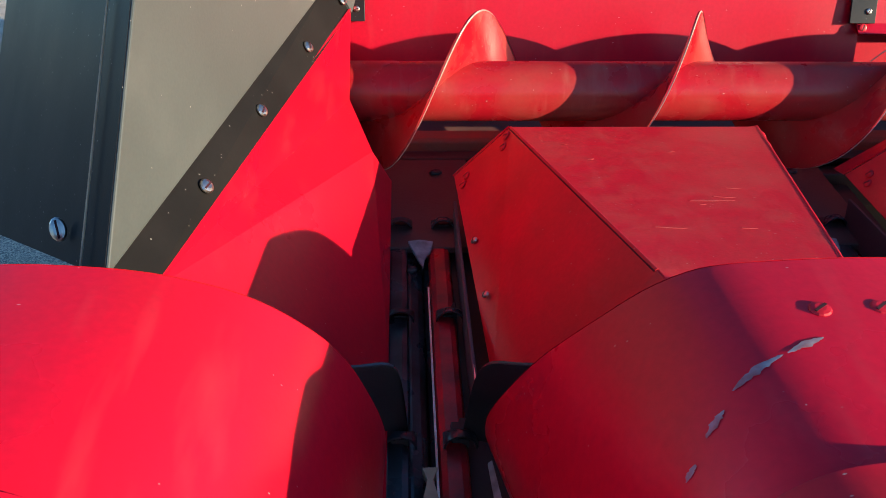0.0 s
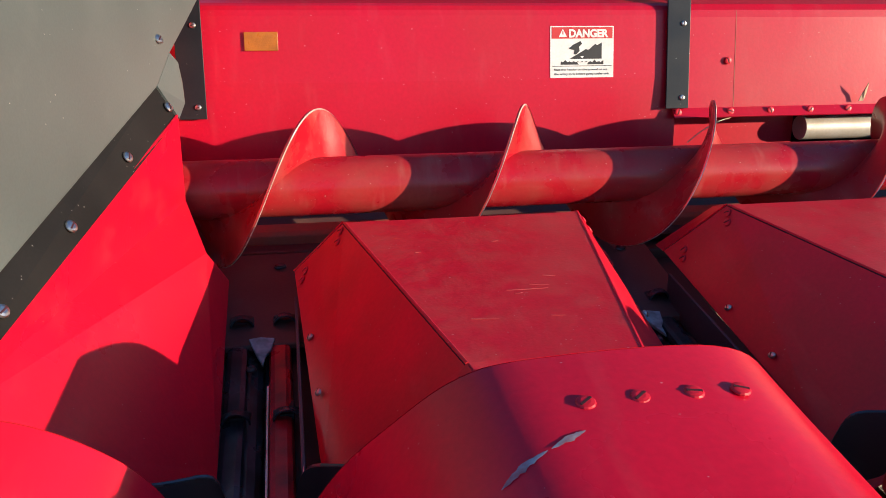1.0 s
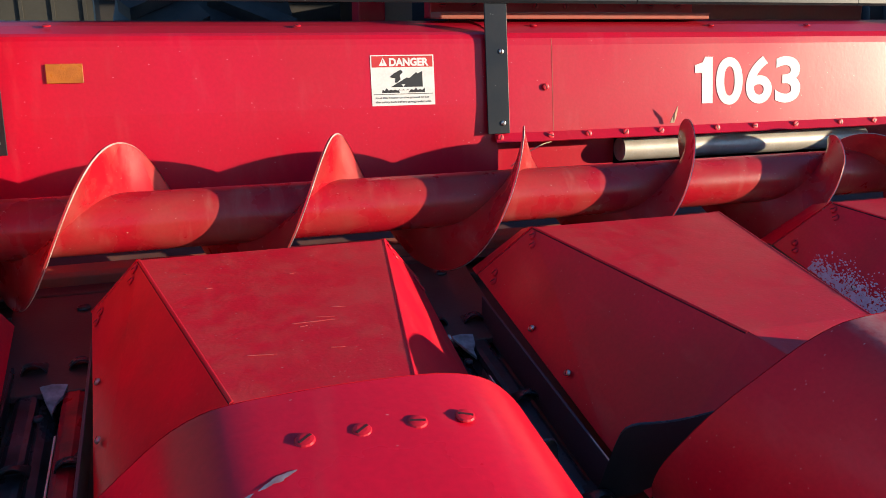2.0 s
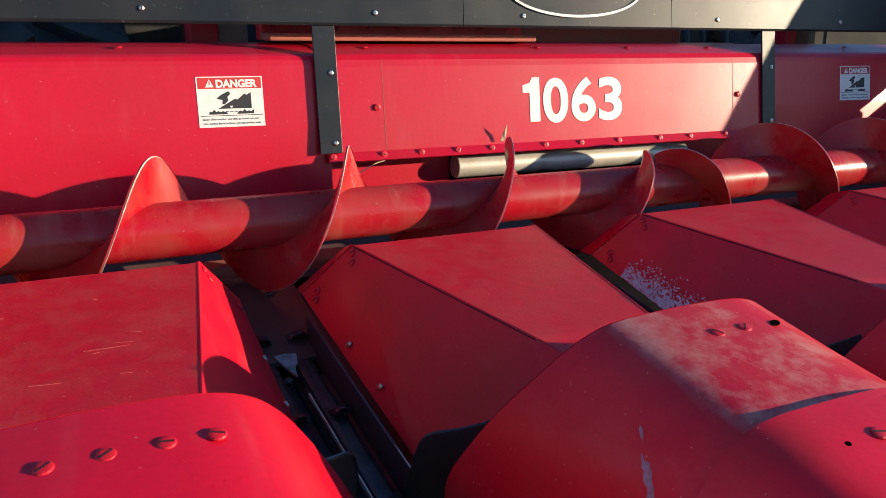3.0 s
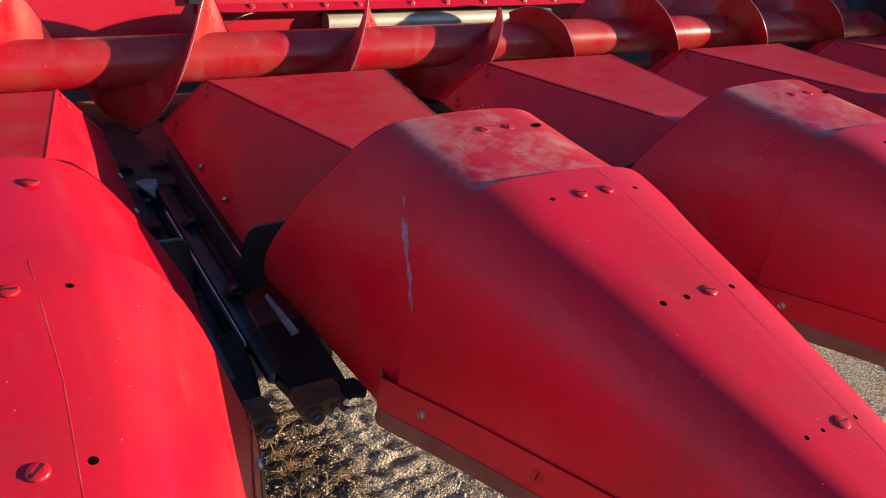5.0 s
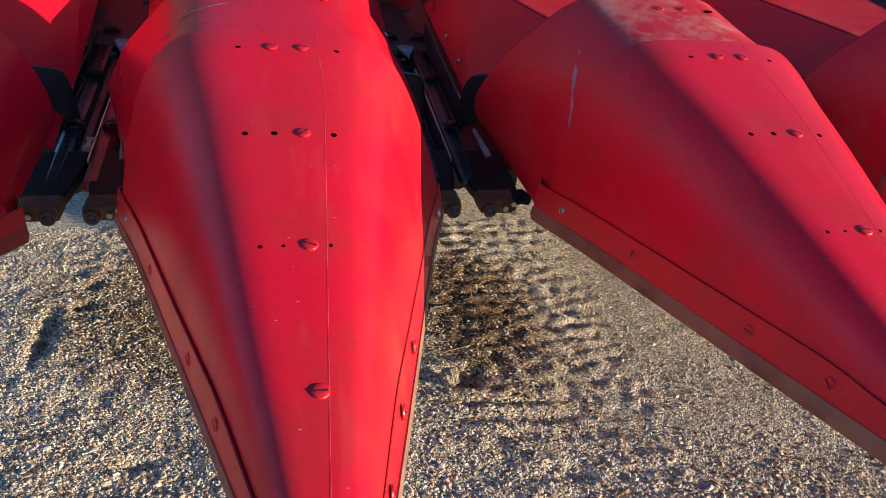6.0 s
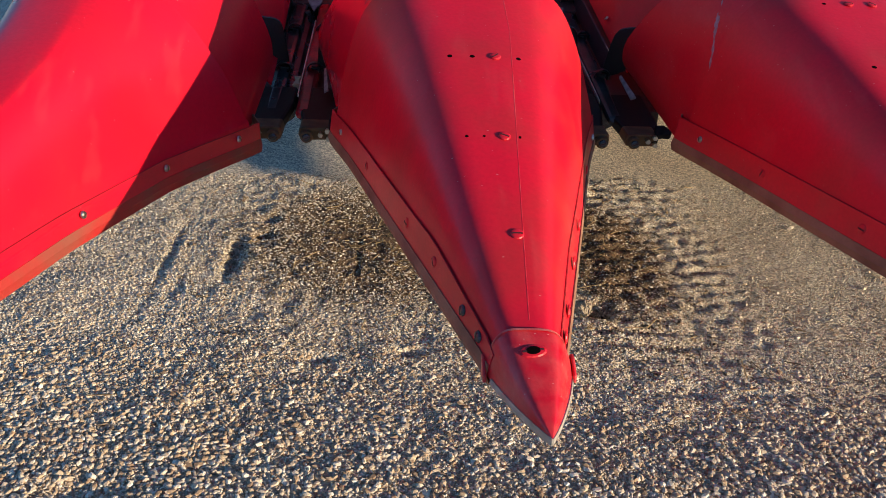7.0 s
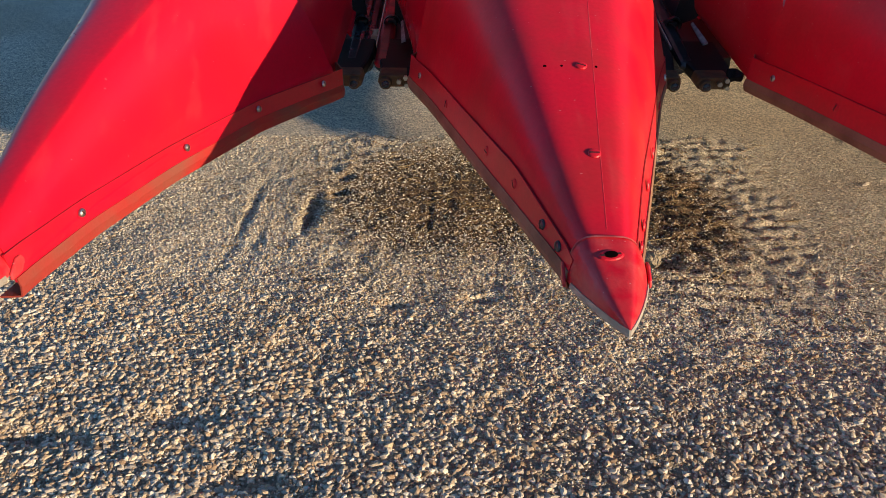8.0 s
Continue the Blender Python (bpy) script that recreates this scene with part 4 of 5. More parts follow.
for a, b in zip(joints, joints[1:]):
    bm = loft([[Vector((x, y, z)) for y, z in [(2.075, 1.558), (2.046, 1.558), (2.043, 1.565), (2.052, 1.66), (2.075, 1.86), (2.10, 1.88)]] for x in (a + .001, b - .001)])
    panel_part = part("rail_panel", bm, BLACK, beam, "", 0.004)
    for x in np.arange(a + .20, b, .60):
        screw(panel_part, (float(x), 2.0455, 1.592), (0, -1, .1), SCREW_STEEL, random.uniform(0, 90))
ring = []
for k in range(65):
    a = k / 64 * math.tau
    ring.append([Vector((-.06 + (.25 - d) * math.cos(a), 2.053 + .1 * (.10 - d * .6) * math.sin(a) - .004, 1.675 + (.085 - d) * math.sin(a))) for d in (0, .008)])
emblem = part("oval_emblem", loft(ring), WHITE, beam, "white oval ring emblem", 0.0015)
for k in range(7):
    x = -.20 + k * .045
    part("emblem_bar", slab([(x, 2.049, 1.655), (x + .03, 2.049, 1.655), (x + .03, 2.054, 1.70), (x, 2.054, 1.70)], (0, -.002, 0)), WHITE, emblem)


# ---- decals ----
def text_mesh(body, size, mat, name, parent, at, tilt=82.0, align="LEFT", bold=0.0, label="", width=None):
    cu = bpy.data.curves.new(name, "FONT")
    cu.body, cu.size, cu.extrude, cu.offset, cu.align_x = body, size, 0.0005, bold, align
    tmp = bpy.data.objects.new(name, cu)
    scene.collection.objects.link(tmp)
    bpy.context.view_layer.update()
    me = bpy.data.meshes.new_from_object(tmp.evaluated_get(bpy.context.evaluated_depsgraph_get()))
    bpy.data.objects.remove(tmp)
    bpy.data.curves.remove(cu)
    xs = [v.co.x for v in me.vertices]
    f = width / (max(xs) - min(xs)) if width else 1.0
    m = Matrix.Translation(Vector(at) - home(parent)) @ pose(0, 0, 0, tilt, 0, 0) @ Matrix.Diagonal((f, 1, 1, 1)) @ Matrix.Translation((-min(xs) if width else 0, 0, 0))
    me.transform(m)
    me.materials.clear()
    me.materials.append(mat)
    ob = new(name, me)
    ob.parent = parent
    if label:
        tagged(ob, label)
    return ob


number = thing("model_number", "white model number 1063 lettered on the red plate", "lettering", (-.06, panel_y(1.35) - .008, 1.285))
x = -.250
ny = panel_y(1.282) - .009
part("numeral", slab([(x + u, panel_y(1.282 + v) - .0068, 1.282 + v) for u, v in ((.024, 0), (.060, 0), (.060, .131), (.034, .131), (.026, .116), (0, .108), (0, .086), (.024, .086))], (0, -.0006, 0)), WHITE, number)
x += .072
for digit, w in (("0", .092), ("6", .092), ("3", .092)):
    text_mesh(digit, .182, WHITE, "numeral", number, (x, panel_y(1.282) - .0070, 1.282), bold=.0046, width=w)
    x += w + .012


def danger_decal(x0, z1, far=False):
    w, h = .168, .126
    z0 = z1 - h
    th = thing("danger_decal", "white and red danger sticker with a crushing pictogram", "warning sticker", (x0 + w / 2, panel_y(z0) - .004, z0), "danger stickers")
    def Q(u, v, d=0.0):
        z = z0 + v * h
        return (x0 + u * w, panel_y(z) - .0010 - d * .4, z)
    def plate(us, d, name, mat, label=""):
        return part(name, slab([Q(u, v, d) for u, v in us], (0, -.0003, 0)), mat, th, label)
    plate([(0, 0), (1, 0), (1, 1), (0, 1)], 0, "sticker", WHITE)
    plate([(.02, .76), (.98, .76), (.98, .98), (.02, .98)], .001, "red_header", DECAL_RED)
    plate([(.13, .79), (.26, .79), (.195, .95)], .002, "warning_triangle", WHITE)
    plate([(.187, .84), (.203, .84), (.203, .91), (.187, .91)], .003, "mark", DECAL_RED)
    text_mesh("DANGER", .026, WHITE, "header_word", th, Q(.29, .79, .0022), bold=.0012, width=.105)
    plate([(.30, .365), (.81, .365), (.81, .68), (.74, .63), (.71, .655), (.60, .54), (.56, .555)], .001, "ramp_shape", INK)
    plate([(.29, .57), (.36, .64), (.47, .71), (.50, .66), (.45, .60), (.46, .52), (.40, .45), (.37, .46), (.38, .54), (.33, .55)], .002, "leg_shape", INK)
    plate([(.47, .42), (.53, .42), (.50, .375)], .003, "arrow_shape", WHITE)
    fringe = [(.16, .27)]
    for k in range(10):
        fringe += [(.17 + .066 * k, .35 if k in (1, 8) else .32), (.20 + .066 * k, .30)]
    plate(fringe + [(.84, .34), (.84, .255), (.16, .255)], .001, "crop_shape", INK)
    plate([(.42, .30), (.60, .30), (.57, .25), (.45, .25)], .002, "wheel_shape", WHITE)
    plate([(.03, .222), (.97, .222), (.97, .234), (.03, .234)], .001, "rule", INK)
    text_mesh("Rest the header on the ground or set", .0078, INK, "line_of_writing", th, Q(.06, .140, .001), width=.142)
    text_mesh("the safety lock before going under unit.", .0078, INK, "line_of_writing", th, Q(.06, .055, .001), width=.148)
    return th


danger_decal(-1.205, 1.429)
danger_decal(1.150, 1.434)
for x in (-1.954, 1.775):
    th = thing("amber_reflector", "scratched amber rectangular reflector on the red sheet", "reflector", (x + .038, panel_y(1.376) - .004, 1.376), "amber reflectors")
    part("lens", slab([(x, panel_y(1.376) - .003, 1.376), (x + .078, panel_y(1.376) - .003, 1.376), (x + .078, panel_y(1.419) - .003, 1.419), (x, panel_y(1.419) - .003, 1.419)], (0, -.003, 0)), AMBER, th, bevel=.001)
th = thing("dry_leaf", "dry tan leaf scrap stuck upright on the plate's lower edge", "leaf", (-.31, 2.0, 1.235))
part("blade", slab([(-.343, 2.002, 1.232), (-.330, 2.002, 1.232), (-.326, 1.999, 1.252), (-.328, 1.993, 1.268), (-.331, 1.988, 1.282), (-.336, 1.992, 1.264), (-.339, 1.999, 1.250)], (.0008, -.0012, 0)), LEAF, th)


# ---- end walls and shields ----
def end_set(s, ox, reach, back=0.0):
    """s=1: the end as it stands at the low-x side; s=-1 mirrors it."""
    def P(x, y, z):
        return (ox + s * x, y, z)
    th = thing("end_cover", "bright red end cover sloping down to the row", "end cover", P(-2.1, 1.2, .85), "end covers")
    A, B, C, D = P(-2.051, 1.50, 1.306), P(-2.066, 1.61, 1.125), P(-2.017, 1.44, 1.068), P(-1.985, 1.47, 1.005)
    E, E2, G = P(-1.985, 1.049, .871), P(-1.985, .80, .81), P(-2.215, .76, 1.115)
    part("side_sheet", faces([A, B, G], [G, B, C, E], [C, D, E], [G, E, E2, P(-2.15, .74, 1.0)]), RED, th, "", .003)
    part("end_wall", faces([P(-2.064, 1.52, 1.29), P(-2.085, 1.585, 1.37), P(-2.15, 1.64, 1.435), P(-2.15, 1.66, .95), P(-2.06, 1.61, .95), B],
                           [P(-2.15, 1.64, 1.435), P(-2.15, 1.80, 1.492), P(-2.15, 2.05, 1.575), P(-2.15, 2.05, .95), P(-2.15, 1.66, .95)]), RED, th, "", .004)
    for y, z in ((1.437, .999), (1.296, .958), (1.151, .918), (1.0, .877)):
        screw(th, P(-1.998, y, z + .004), (s * .8, 0, .6), SCREW_STEEL, random.uniform(0, 90))
    sh = thing("end_shield", "tall grey-black poly end shield, inner face coloured paler as if sunlit", "end shield", P(-2.2, 1.1, 1.15), "end shields")
    S0, S1, S2 = P(-2.205, .74, 1.118), P(-2.05, 1.50, 1.298), P(-2.046, 1.564, 1.316)
    t0, t1, r1 = Vector((-2.232, .735 + back * .5, 1.150)), Vector((-2.080, 1.49, 1.355)), Vector((-2.190, 1.30 + back, 2.04))
    nrm = (t1 - t0).cross(r1 - t0)

    def face_point(y, z):
        return P(t0.x - (nrm.y * (y - t0.y) + nrm.z * (z - t0.z)) / nrm.x, y, z)
    T0, T1, T2 = P(*t0), P(*t1), face_point(1.573, 1.404)
    R1 = P(*r1)
    part("top_flange", slab([P(-2.148, 1.64, 1.436), P(-2.148, 1.80, 1.493), P(-2.148, 2.05, 1.576), P(-2.172, 2.05, 1.576), P(-2.172, 1.80, 1.493), P(-2.172, 1.64, 1.436)], (0, 0, .004)), RED_WORN, th, "worn folded top edge")
    strip = part("lower_flange", faces([S0, S1, T1, T0]), FLANGE, sh, "dark flange with slotted screws", .004)
    part("rear_tab", faces([S1, S2, P(-2.050, 1.588, 1.350), P(-2.055, 1.590, 1.386), T2, T1]), SHIELD, sh, "", .004)
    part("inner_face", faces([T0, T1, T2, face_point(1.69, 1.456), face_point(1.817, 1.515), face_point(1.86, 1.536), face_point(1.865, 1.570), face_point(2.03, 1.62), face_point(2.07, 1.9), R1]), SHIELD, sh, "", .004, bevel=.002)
    low = t0.lerp(Vector((-2.66, 1.335, .975)), reach)
    high = low + (r1 - t0)
    # the outer side's shade is put into its darker poly colour
    part("outer_face", faces([T0, R1, P(*high), P(*low)]), SHIELD_SHADED, sh, "", .004)
    o = (low - t0).normalized() * .060 + Vector((-.81, -.48, .34)) * .0062
    part("lap_edge", tube(P(*(t0 + o)), P(*(r1 + o)), .0014, 6), LEAF, sh, "thin worn edge of the lapped sheet")
    part("back_face", faces([R1, face_point(2.07, 1.9), P(-2.62, 2.07, 1.9), P(*high)]), SHIELD, sh, "", .004)
    part("rear_side", slab([P(-2.46, 1.78, .95), P(-2.46, 2.35, .95), P(-2.46, 2.35, 1.86), P(-2.46, 1.78, 1.86)], (.004, 0, 0)), SHIELD_SHADED, sh)
    nf = (Vector(S1) - Vector(S0)).cross(Vector(T0) - Vector(S0)).normalized()
    nf = nf if nf.x * s > 0 else -nf
    for f in (.235, .468, .732, .985):
        screw(strip, Vector(S0).lerp(Vector(S1), f).lerp(Vector(T0).lerp(Vector(T1), f), .40) + nf * .004, nf, SCREW_BIG, 57.0 * f, stretch=1.05)
    screw(strip, P(-2.073, 1.528, 1.431), (s * .75, -.35, .55), SCREW_BIG, 30)
    screw(sh, P(-2.322, .864, 1.148), (.12 * s, -.90, .36), SCREW_BIG, 100, stretch=1.5)
    screw(sh, P(-2.282, .982, 1.409), (.12 * s, -.90, .36), SCREW_BIG, 30, stretch=1.2)
    return th


end_set(1, 0.0, 1.0)
end_set(-1, 2 * AX_C, 0.4, 0.12)


# ---- ground ----
def axis(lo, hi, step, reach):
    near = list(np.arange(lo, hi + 1e-6, step))
    out, d = [], step
    p = hi
    while p < reach:
        d *= 1.35
        p += d
        out.append(p)
    neg, d, p = [], step, lo
    while p > -reach:
        d *= 1.35
        p -= d
        neg.append(p)
    return neg[::-1] + near + out


def ground_z(x, y):
    """Rutted gravel: soft mounds, wheel lugs and a pit."""
    rough = 1.0 - .5 * min(1.0, max(0.0, (x + 1.1) * 3))
    z = 0.008 * noise.noise((x * 1.7, y * 1.7, 0)) + rough * (0.005 * noise.noise((x * 5, y * 5, 3)) + 0.0032 * noise.noise((x * 16, y * 16, 7)) + 0.0022 * noise.noise((x * 38, y * 38, 1)))
    furrow = math.exp(-((x + 2.1) / .50) ** 4 - ((y - 1.28) / .36) ** 4)
    z += .0022 * furrow * math.sin(x * 66 + 2.2 * noise.noise((x * 3, y * 1.5, 6))) * (.5 + noise.noise((x * 6, y * 2.5, 12)))
    z += .004 * max(0.0, noise.noise((x * 7, y * 11, 21)) - .1) * (1.6 if y < .6 else .7)
    for cx, amp, wide in ((-2.12, .0032, .20), (-.90, .0095, .17), (-.60, .006, .14)):
        band = math.exp(-((x - cx) / wide) ** 4) / (1 + math.exp(-(y - .70) * 9))
        z += amp * band * (math.sin(y * 78 + 2 * noise.noise((x * 2, y * 2, 9))) * (.35 + noise.noise((x * 9, y * 5, 2))) + 1.1 * noise.noise((x * 22, y * 22, 4)))
    for px, py, rx, ry, d in ((-1.005, 1.065, .04, .034, .05), (-2.245, 1.40, .026, .12, .030), (-2.155, 1.72, .03, .03, .016), (-2.47, 1.42, .016, .18, .008), (-1.80, 1.40, .010, .16, .011), (-2.165, 1.58, .034, .024, .024), (-.783, 1.45, .04, .02, .014), (-.95, 1.33, .05, .02, .014),
                              (-.80, 1.21, .05, .02, .012), (-1.17, .52, .05, .03, .010), (-1.63, .82, .05, .02, .016), (-1.9, .79, .05, .02, .015),
                              (-2.41, .25, .08, .03, .020), (-2.72, .19, .10, .04, .024), (-2.15, .05, .09, .04, .018), (-.83, .63, .05, .03, .010), (-.55, 1.35, .04, .02, .010)):
        q = ((x - px) / rx) ** 2 + ((y - py) / ry) ** 2
        if q < 12:
            z += d * (-math.exp(-q) + .07 * math.exp(-(math.sqrt(q) - 1.9) ** 2 * 2)) * (1 + .6 * noise.noise((x * 25, y * 25, 8)))
    return z


xs, ys = axis(-3.3, .3, .0125, 900), axis(-.45, 2.3, .0125, 900)
verts = []
for y in ys:
    for x in xs:
        fade = min(1.0, max(0.0, min(x + 3.3, .3 - x, y + .45, 2.3 - y) / .2))
        verts.append((x, y, ground_z(x, y) * fade if fade else 0.0))
nx = len(xs)
quads = [(j * nx + i, j * nx + i + 1, (j + 1) * nx + i + 1, (j + 1) * nx + i) for j in range(len(ys) - 1) for i in range(nx - 1)]
me = bpy.data.meshes.new("ground")
me.from_pydata(verts, [], quads)
me.polygons.foreach_set("use_smooth", [True] * len(quads))
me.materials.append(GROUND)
tagged(new("ground", me), "rutted tan gravel yard with scattered stones and chaff", "gravel ground", kind="structure")


GX, GY, GZ = np.array(xs), np.array(ys), np.array([v[2] for v in verts]).reshape(len(ys), len(xs))


def blend_grid(gx, gy, gz, x, y):
    """Values of a grid at many places at once."""
    i, j = np.clip(np.searchsorted(gx, x) - 1, 0, len(gx) - 2), np.clip(np.searchsorted(gy, y) - 1, 0, len(gy) - 2)
    u, v = (x - gx[i]) / (gx[i + 1] - gx[i]), (y - gy[j]) / (gy[j + 1] - gy[j])
    return (gz[j, i] * (1 - u) + gz[j, i + 1] * u) * (1 - v) + (gz[j + 1, i] * (1 - u) + gz[j + 1, i + 1] * u) * v


def scatter(name, label, category, mat, count, region, size, shape, flat, seed, weight, sink, bias=3):
    """Many small loose pieces in one mesh, lying in the ground's surface."""
    rs = np.random.RandomState(seed)
    v, f = np.array(shape[0], float), np.array(shape[1], int)
    wx, wy = np.linspace(region[0], region[1], 70), np.linspace(region[2], region[3], 60)
    wz = np.array([[weight(float(x), float(y)) for x in wx] for y in wy])
    x, y = rs.uniform(region[0], region[1], count * 12), rs.uniform(region[2], region[3], count * 12)
    keep = np.nonzero(rs.rand(count * 12) < blend_grid(wx, wy, wz, x, y))[0][:count]
    x, y = x[keep], y[keep]
    n = len(x)
    s = size[0] + (size[1] - size[0]) * rs.rand(n) ** bias
    a, b, g = rs.uniform(-flat, flat, n), rs.uniform(-flat, flat, n), rs.uniform(0, 6.283, n)
    w = v[None] * np.stack([rs.uniform(.85, 1.6, n), rs.uniform(.6, 1.0, n), rs.uniform(.4, .75, n)], 1)[:, None] * s[:, None, None]
    w = w * (1 + .42 * (rs.rand(n, len(v), 1) - .5))
    ca, sa, cb, sb, cg, sg = [q[:, None] for q in (np.cos(a), np.sin(a), np.cos(b), np.sin(b), np.cos(g), np.sin(g))]
    X, Y, Z = w[..., 0], w[..., 1] * ca - w[..., 2] * sa, w[..., 1] * sa + w[..., 2] * ca
    X, Z = X * cb + Z * sb, Z * cb - X * sb
    X, Y = X * cg - Y * sg, X * sg + Y * cg
    z = blend_grid(GX, GY, GZ, x, y) + s * (sink(x, y) + rs.uniform(-.22, .22, n))
    V = np.stack([X + x[:, None], Y + y[:, None], Z + z[:, None]], 2).reshape(-1, 3)
    Fc = (f[None] + (np.arange(n) * len(v))[:, None, None]).reshape(-1, f.shape[1])
    me = bpy.data.meshes.new(name)
    me.from_pydata(V.tolist(), [], Fc.tolist())
    me.materials.append(mat)
    return tagged(new(name, me), label, category, kind="stuff")


bm = bmesh.new()
bmesh.ops.create_icosphere(bm, subdivisions=1, radius=1.0)
bm.verts.ensure_lookup_table()
ICO = ([tuple(v.co) for v in bm.verts], [tuple(v.index for v in f.verts) for f in bm.faces])
bm.free()
OCTA = ([(1, 0, 0), (0, 1, 0), (-1, 0, 0), (0, -1, 0), (.1, 0, 1), (0, .1, -1)], [(0, 1, 4), (1, 2, 4), (2, 3, 4), (3, 0, 4), (1, 0, 5), (2, 1, 5), (3, 2, 5), (0, 3, 5)])


def stone_weight(x, y):
    n = noise.noise((x * 1.1, y * 1.1, 5))
    front = 1 / (1 + math.exp((y - .62 - .25 * n + .12 * (x + 1.6)) * 7))
    return min(1.0, .07 + .9 * front * (.75 + .5 * n) + .12 * max(0, n))


def damp(x, y):
    return math.exp(-((x + 1.70) / .44) ** 2 - ((y - 1.58) / .42) ** 2) + math.exp(-((x + .88) / .18) ** 2 - ((y - 1.50) / .46) ** 2)


def stone_sink(x, y):
    return .24 - .62 * np.clip((y - .25) * 1.3 + (x + 1.5) * .25, 0, 1)


scatter("gravel_stones", "small tan and grey gravel stones lying on the yard", "gravel", PEBBLE, 72000, (-3.3, .2, -.40, 2.2), (.0026, .0100), ICO, .45, 4, stone_weight, stone_sink, 2.0)
scatter("gravel_grit", "fine sandy grit covering the rutted yard", "grit", GRIT, 125000, (-3.1, .1, .2, 2.2), (.0019, .0052), OCTA, .7, 5,
        lambda x, y: (.75 - .72 * min(1.0, damp(x, y))) * (.5 + .5 / (1 + math.exp(-(y - .6) * 7))), lambda x, y: .20 - .5 * np.clip((x + 1.05) * 2.5, 0, 1), 2.0)
scatter("loose_stones", "sparse loose stones further out on the yard", "stones", PEBBLE, 26000, (-9.0, 6.0, -7.0, 2.4), (.004, .014), OCTA, .5, 8,
        lambda x, y: 0.0 if -3.1 < x < 0 and y > -.3 else .9 * math.exp(-((x + 1.5) / 4) ** 2 - ((y - .3) / 4) ** 2), lambda x, y: .05 + 0 * x)
STICK = ([(-1, -.08, -.05), (1, -.06, -.05), (1, .06, -.05), (-1, .08, -.05), (-1, -.08, .05), (1, -.05, .05), (1, .06, .05), (-1, .08, .05)],
         [(0, 3, 2, 1), (4, 5, 6, 7), (0, 1, 5, 4), (1, 2, 6, 5), (2, 3, 7, 6), (3, 0, 4, 7)])
scatter("soil_crumbs", "dark damp soil crumbs in the ruts", "soil crumbs", CRUMB, 5000, (-2.6, -.5, .7, 2.1), (.0022, .0075), OCTA, .7, 9,
        lambda x, y: min(1.0, .04 + .8 * damp(x, y) + .5 * math.exp(-((x + .92) / .16) ** 2) + .5 * math.exp(-((x + 2.22) / .1) ** 2 - ((y - 1.48) / .2) ** 2)), lambda x, y: .1 + 0 * x)
scatter("chaff", "scattered tan corn chaff and straw bits", "chaff", STRAW, 5200, (-2.9, -.2, .5, 2.2), (.005, .026), STICK, .25, 6,
        lambda x, y: min(1.0, .05 + .9 * damp(x, y)), lambda x, y: .08 + 0 * x)


clod = bmesh.new()
bmesh.ops.create_icosphere(clod, subdivisions=3, radius=.030)
for v in clod.verts:
    v.co *= 1 + .35 * noise.noise(v.co * 55) + .15 * noise.noise(v.co * 160)
    v.co = Vector((v.co.x - 1.055, v.co.y + 1.045, v.co.z * .85 + .026))
lump = thing("dirt_clod", "tan crumbly dirt clod beside a dark rut hole", "dirt clod", (-1.055, 1.045, 0.0))
part("clod", clod, GROUND, lump)


# ---- frame under the head, and the machine behind ----
frame_th = thing("header_frame", "dark steel frame that carries the corn head", "machine frame", (0, 2.0, 0.74))
part("cross_beam", box(-2.15, 2.13, 1.765, 2.02, .74, .925), GLASS_DARK, frame_th, bevel=.01)
part("back_bracket", box(-2.0, 2.0, 2.02, 2.30, .9, 1.0), GLASS_DARK, frame_th, bevel=.01)

feeder = thing("feeder_house", "red feeder house with a bolted flange behind the head", "feeder house", (0, 2.9, 0.8))
part("housing", box(-.62, .62, 2.33, 4.2, .75, 1.62), RED_DUSTY, feeder, bevel=.01)
part("flange", box(-.985, -.134, 2.24, 2.30, 1.518, 1.60), RED_WORN, feeder, "dusty red bolted flange", bevel=.004)
part("flange_ledge", box(-.985, -.134, 2.15, 2.24, 1.517, 1.536), RED_DUSTY, feeder, bevel=.004)
for k in range(9):
    screw(feeder, (-.95 + k * .095, 2.238, 1.556), (0, -1, .1), SCREW_RED, k * 25.0, stretch=1.2)
part("latch_post", box(-1.14, -1.06, 2.45, 2.55, 1.2, 1.75), RED_WORN, feeder, bevel=.004)
part("latch_arm", box(-1.05, -.96, 2.50, 2.58, 1.2, 1.75), TAN, feeder, bevel=.004)
part("side_post", box(1.35, 1.42, 2.5, 2.6, 1.2, 1.75), RED_WORN, feeder, bevel=.004)
part("side_post", box(1.50, 1.54, 2.5, 2.6, 1.2, 1.75), TAN, feeder, bevel=.004)


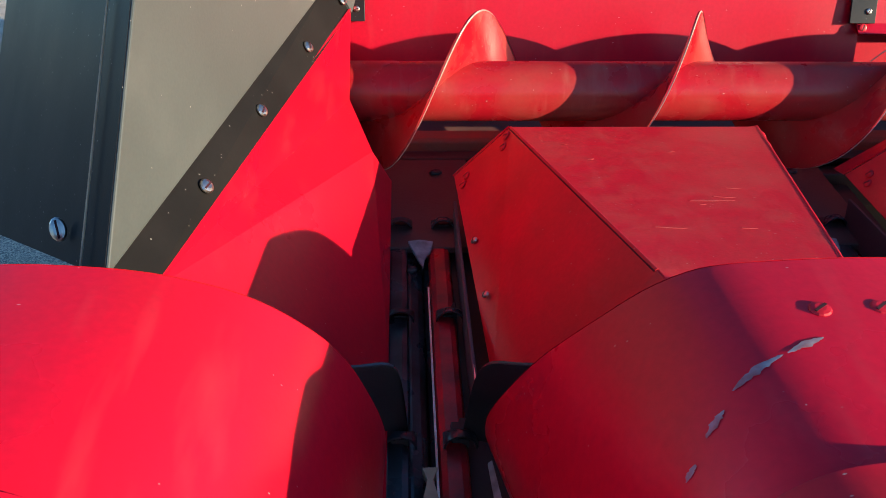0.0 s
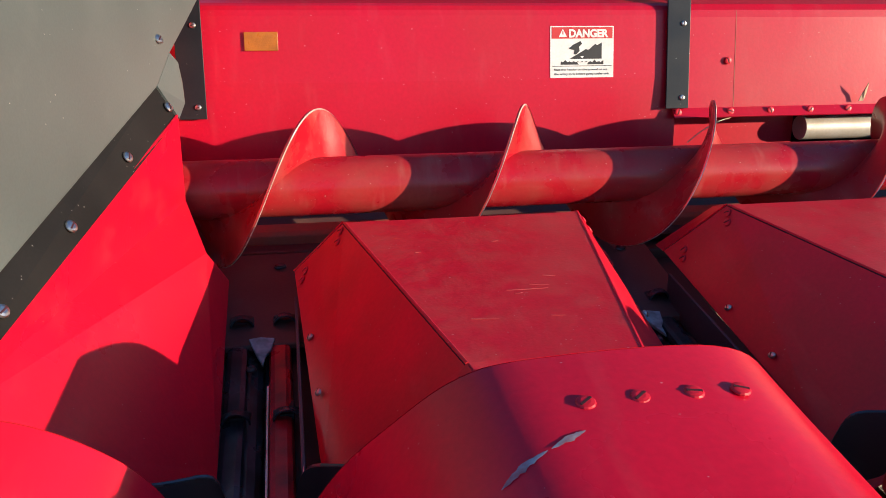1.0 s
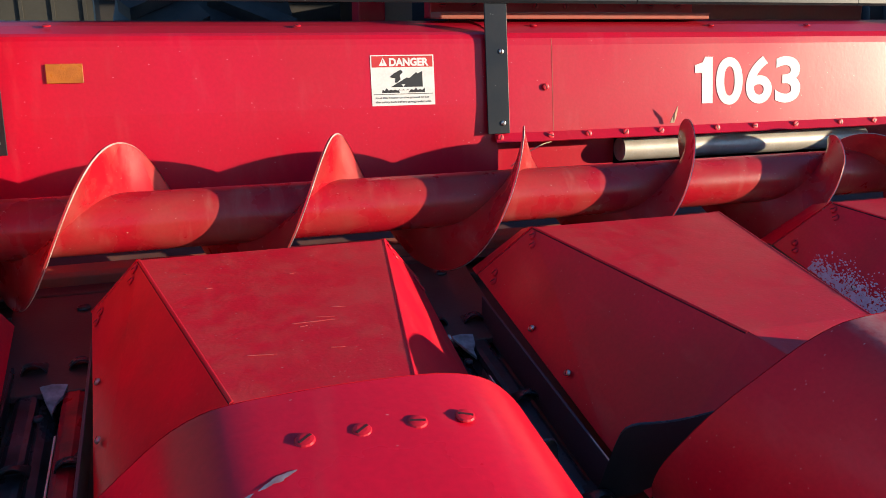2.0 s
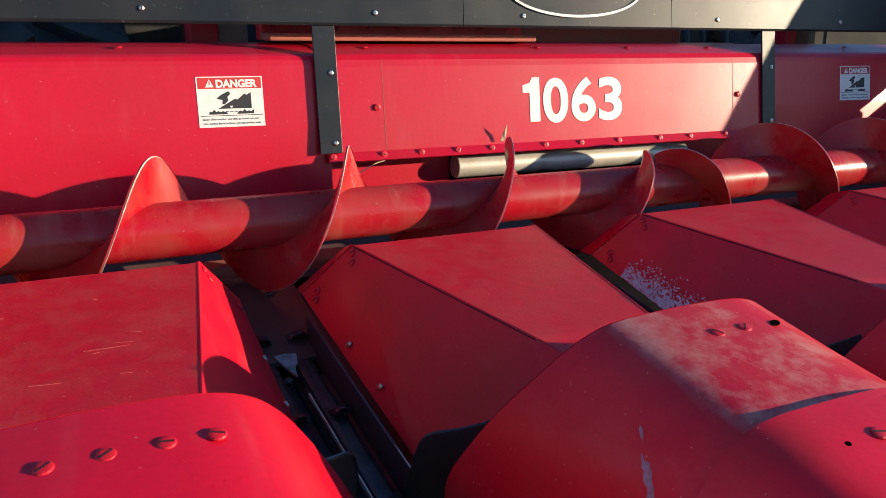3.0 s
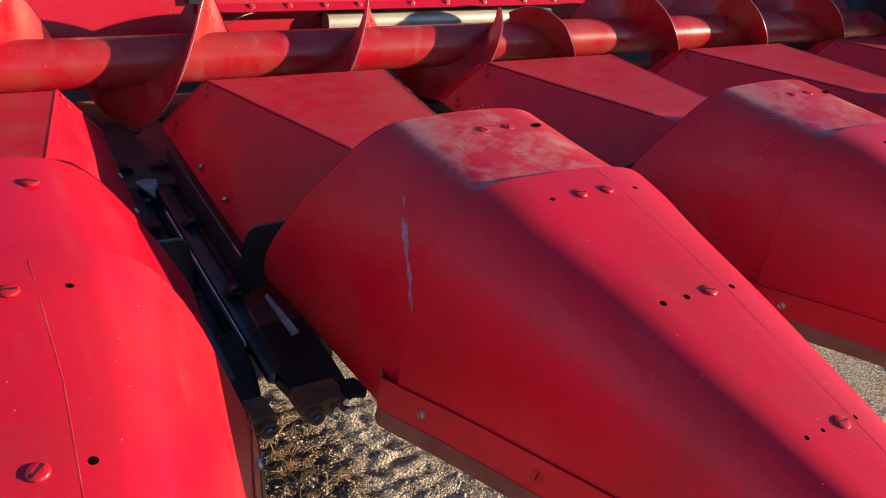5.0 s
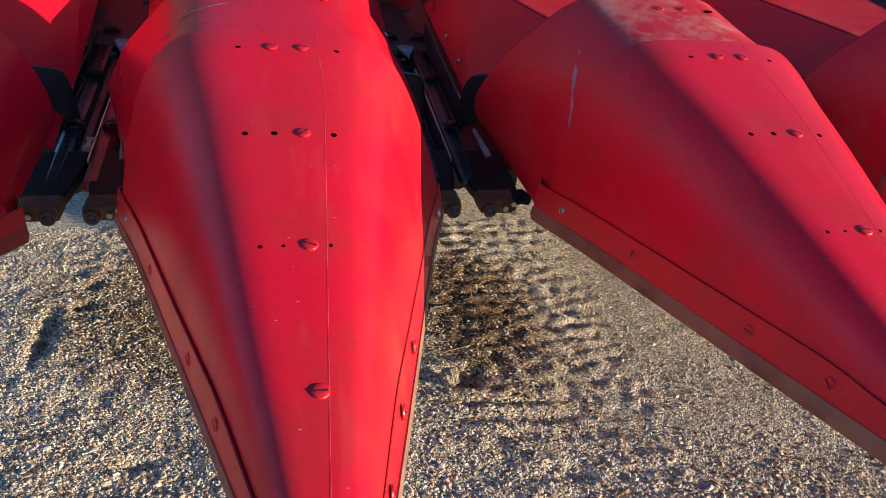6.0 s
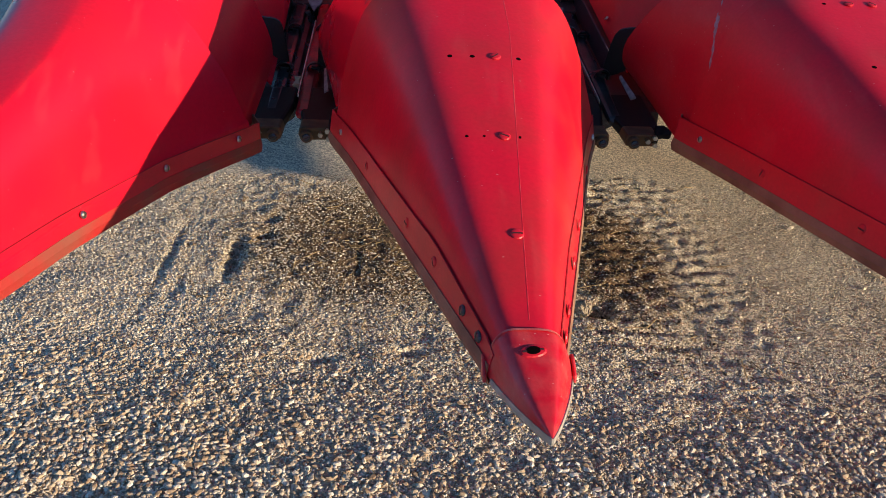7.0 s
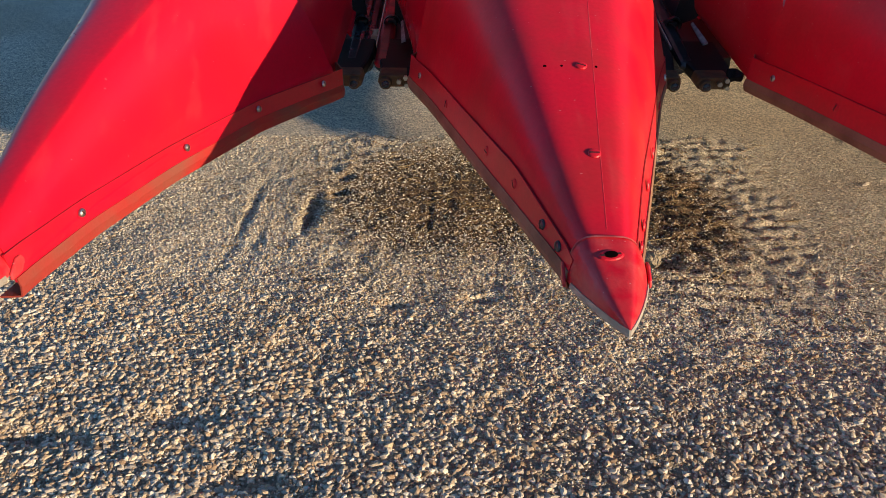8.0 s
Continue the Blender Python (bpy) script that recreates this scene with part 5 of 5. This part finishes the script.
def wheel(x, y, r, w):
    th = thing("front_wheel", "large dusty black front tyre with a grey rim", "wheel", (x, y, 0), "front wheels")
    rows = []
    for u, f in [(-w / 2, .62), (-w / 2, .80), (-w * .46, .93), (-w * .36, .985), (0, 1), (w * .36, .985), (w * .46, .93), (w / 2, .80), (w / 2, .62)]:
        rows.append([Vector((x + u, y + r * f * math.cos(a * math.tau / 48), r + r * f * math.sin(a * math.tau / 48))) for a in range(48)])
    tyre = part("tyre", loft(rows, closed=True), TYRE, th, "", smooth=True)
    for k in range(26):
        a = k * math.tau / 26
        for s in (-1, 1):
            c = Vector((x + s * w * .22, y + r * .995 * math.cos(a + s * .06), r + r * .995 * math.sin(a + s * .06)))
            t = Vector((s * .8, -math.sin(a) * .6, math.cos(a) * .6)).normalized()
            o = Vector((0, math.cos(a), math.sin(a)))
            b = t.cross(o)
            h = w * .24
            part("lug", slab([c - t * h - b * .03, c + t * h - b * .03, c + t * h + b * .03, c - t * h + b * .03], o * .045), TYRE, tyre)
    part("rim", tube((x - w * .42, y, r), (x + w * .42, y, r), r * .63, 40), SHIELD, th, "dusty grey steel rim")
    return th


wheel(-1.55, 3.35, .85, .62)
wheel(1.55, 3.35, .85, .62)
body = thing("combine_body", "dark front wall and cab floor of the combine harvester", "combine harvester", (0, 4.6, 0.6))
part("front_wall", box(-2.0, 2.0, 4.3, 6.5, .6, 3.4), GLASS_DARK, body, bevel=.03)
part("axle_box", box(-1.3, 1.3, 3.2, 3.6, .6, 1.05), GLASS_DARK, body, bevel=.02)
part("platform", box(-2.1, 2.1, 3.0, 4.3, 1.95, 2.05), GLASS_DARK, body, bevel=.02)
part("side_tank", box(-1.05, -.70, 2.9, 3.2, 1.3, 1.9), GLASS_DARK, body, bevel=.03)
part("step_box", box(.75, 1.3, 2.85, 3.1, 1.2, 1.9), GLASS_DARK, body, bevel=.03)
for x, r in ((.66, .014), (.74, .02), (.83, .012), (.95, .016)):
    line = smooth_line([(x, 2.42, 1.45), (x + .03, 2.5, 1.6), (x + .02, 2.7, 1.7), (x + .06, 3.0, 1.6)], 10)
    part("hose", loft([[p + Vector((r * math.cos(a * .785), 0, r * math.sin(a * .785))) for a in range(8)] for p in line], closed=True), RUBBER, body, smooth=True)

shed = thing("metal_shed", "dark weathered ribbed metal shed wall beyond the machine", "shed", (6.0, 14.0, 0))
part("wall", box(-6.0, 60.0, 14.0, 14.2, 0, 5.0), SIDING, shed, "dark ribbed siding")
for k in range(50):
    part("rib", box(-5.9 + k * .44, -5.85 + k * .44, 13.96, 14.0, 0, 5.0), SIDING, shed)
husk = thing("husk_scrap", "dry tan husk scrap lodged in the row's slit", "husk", (-1.928, .87, .79))
part("husk", slab([(-1.938, .900, .806), (-1.918, .900, .806), (-1.925, .880, .803), (-1.919, .850, .799), (-1.938, .850, .799), (-1.932, .880, .803)], (0, .001, -.012)), LEAF, husk)
straw = thing("straw_stalk", "bent tan straw caught under the plate's lower edge", "straw", (-.78, 2.0, 1.15))
part("stalk", loft([[p + Vector((.0016 * math.cos(k * 1.257), 0, .0016 * math.sin(k * 1.257))) for k in range(5)] for p in smooth_line([(-.838, 1.985, 1.137), (-.800, 1.990, 1.164), (-.745, 2.0, 1.188), (-.715, 2.0, 1.196)], 12)], closed=True), LEAF, straw)
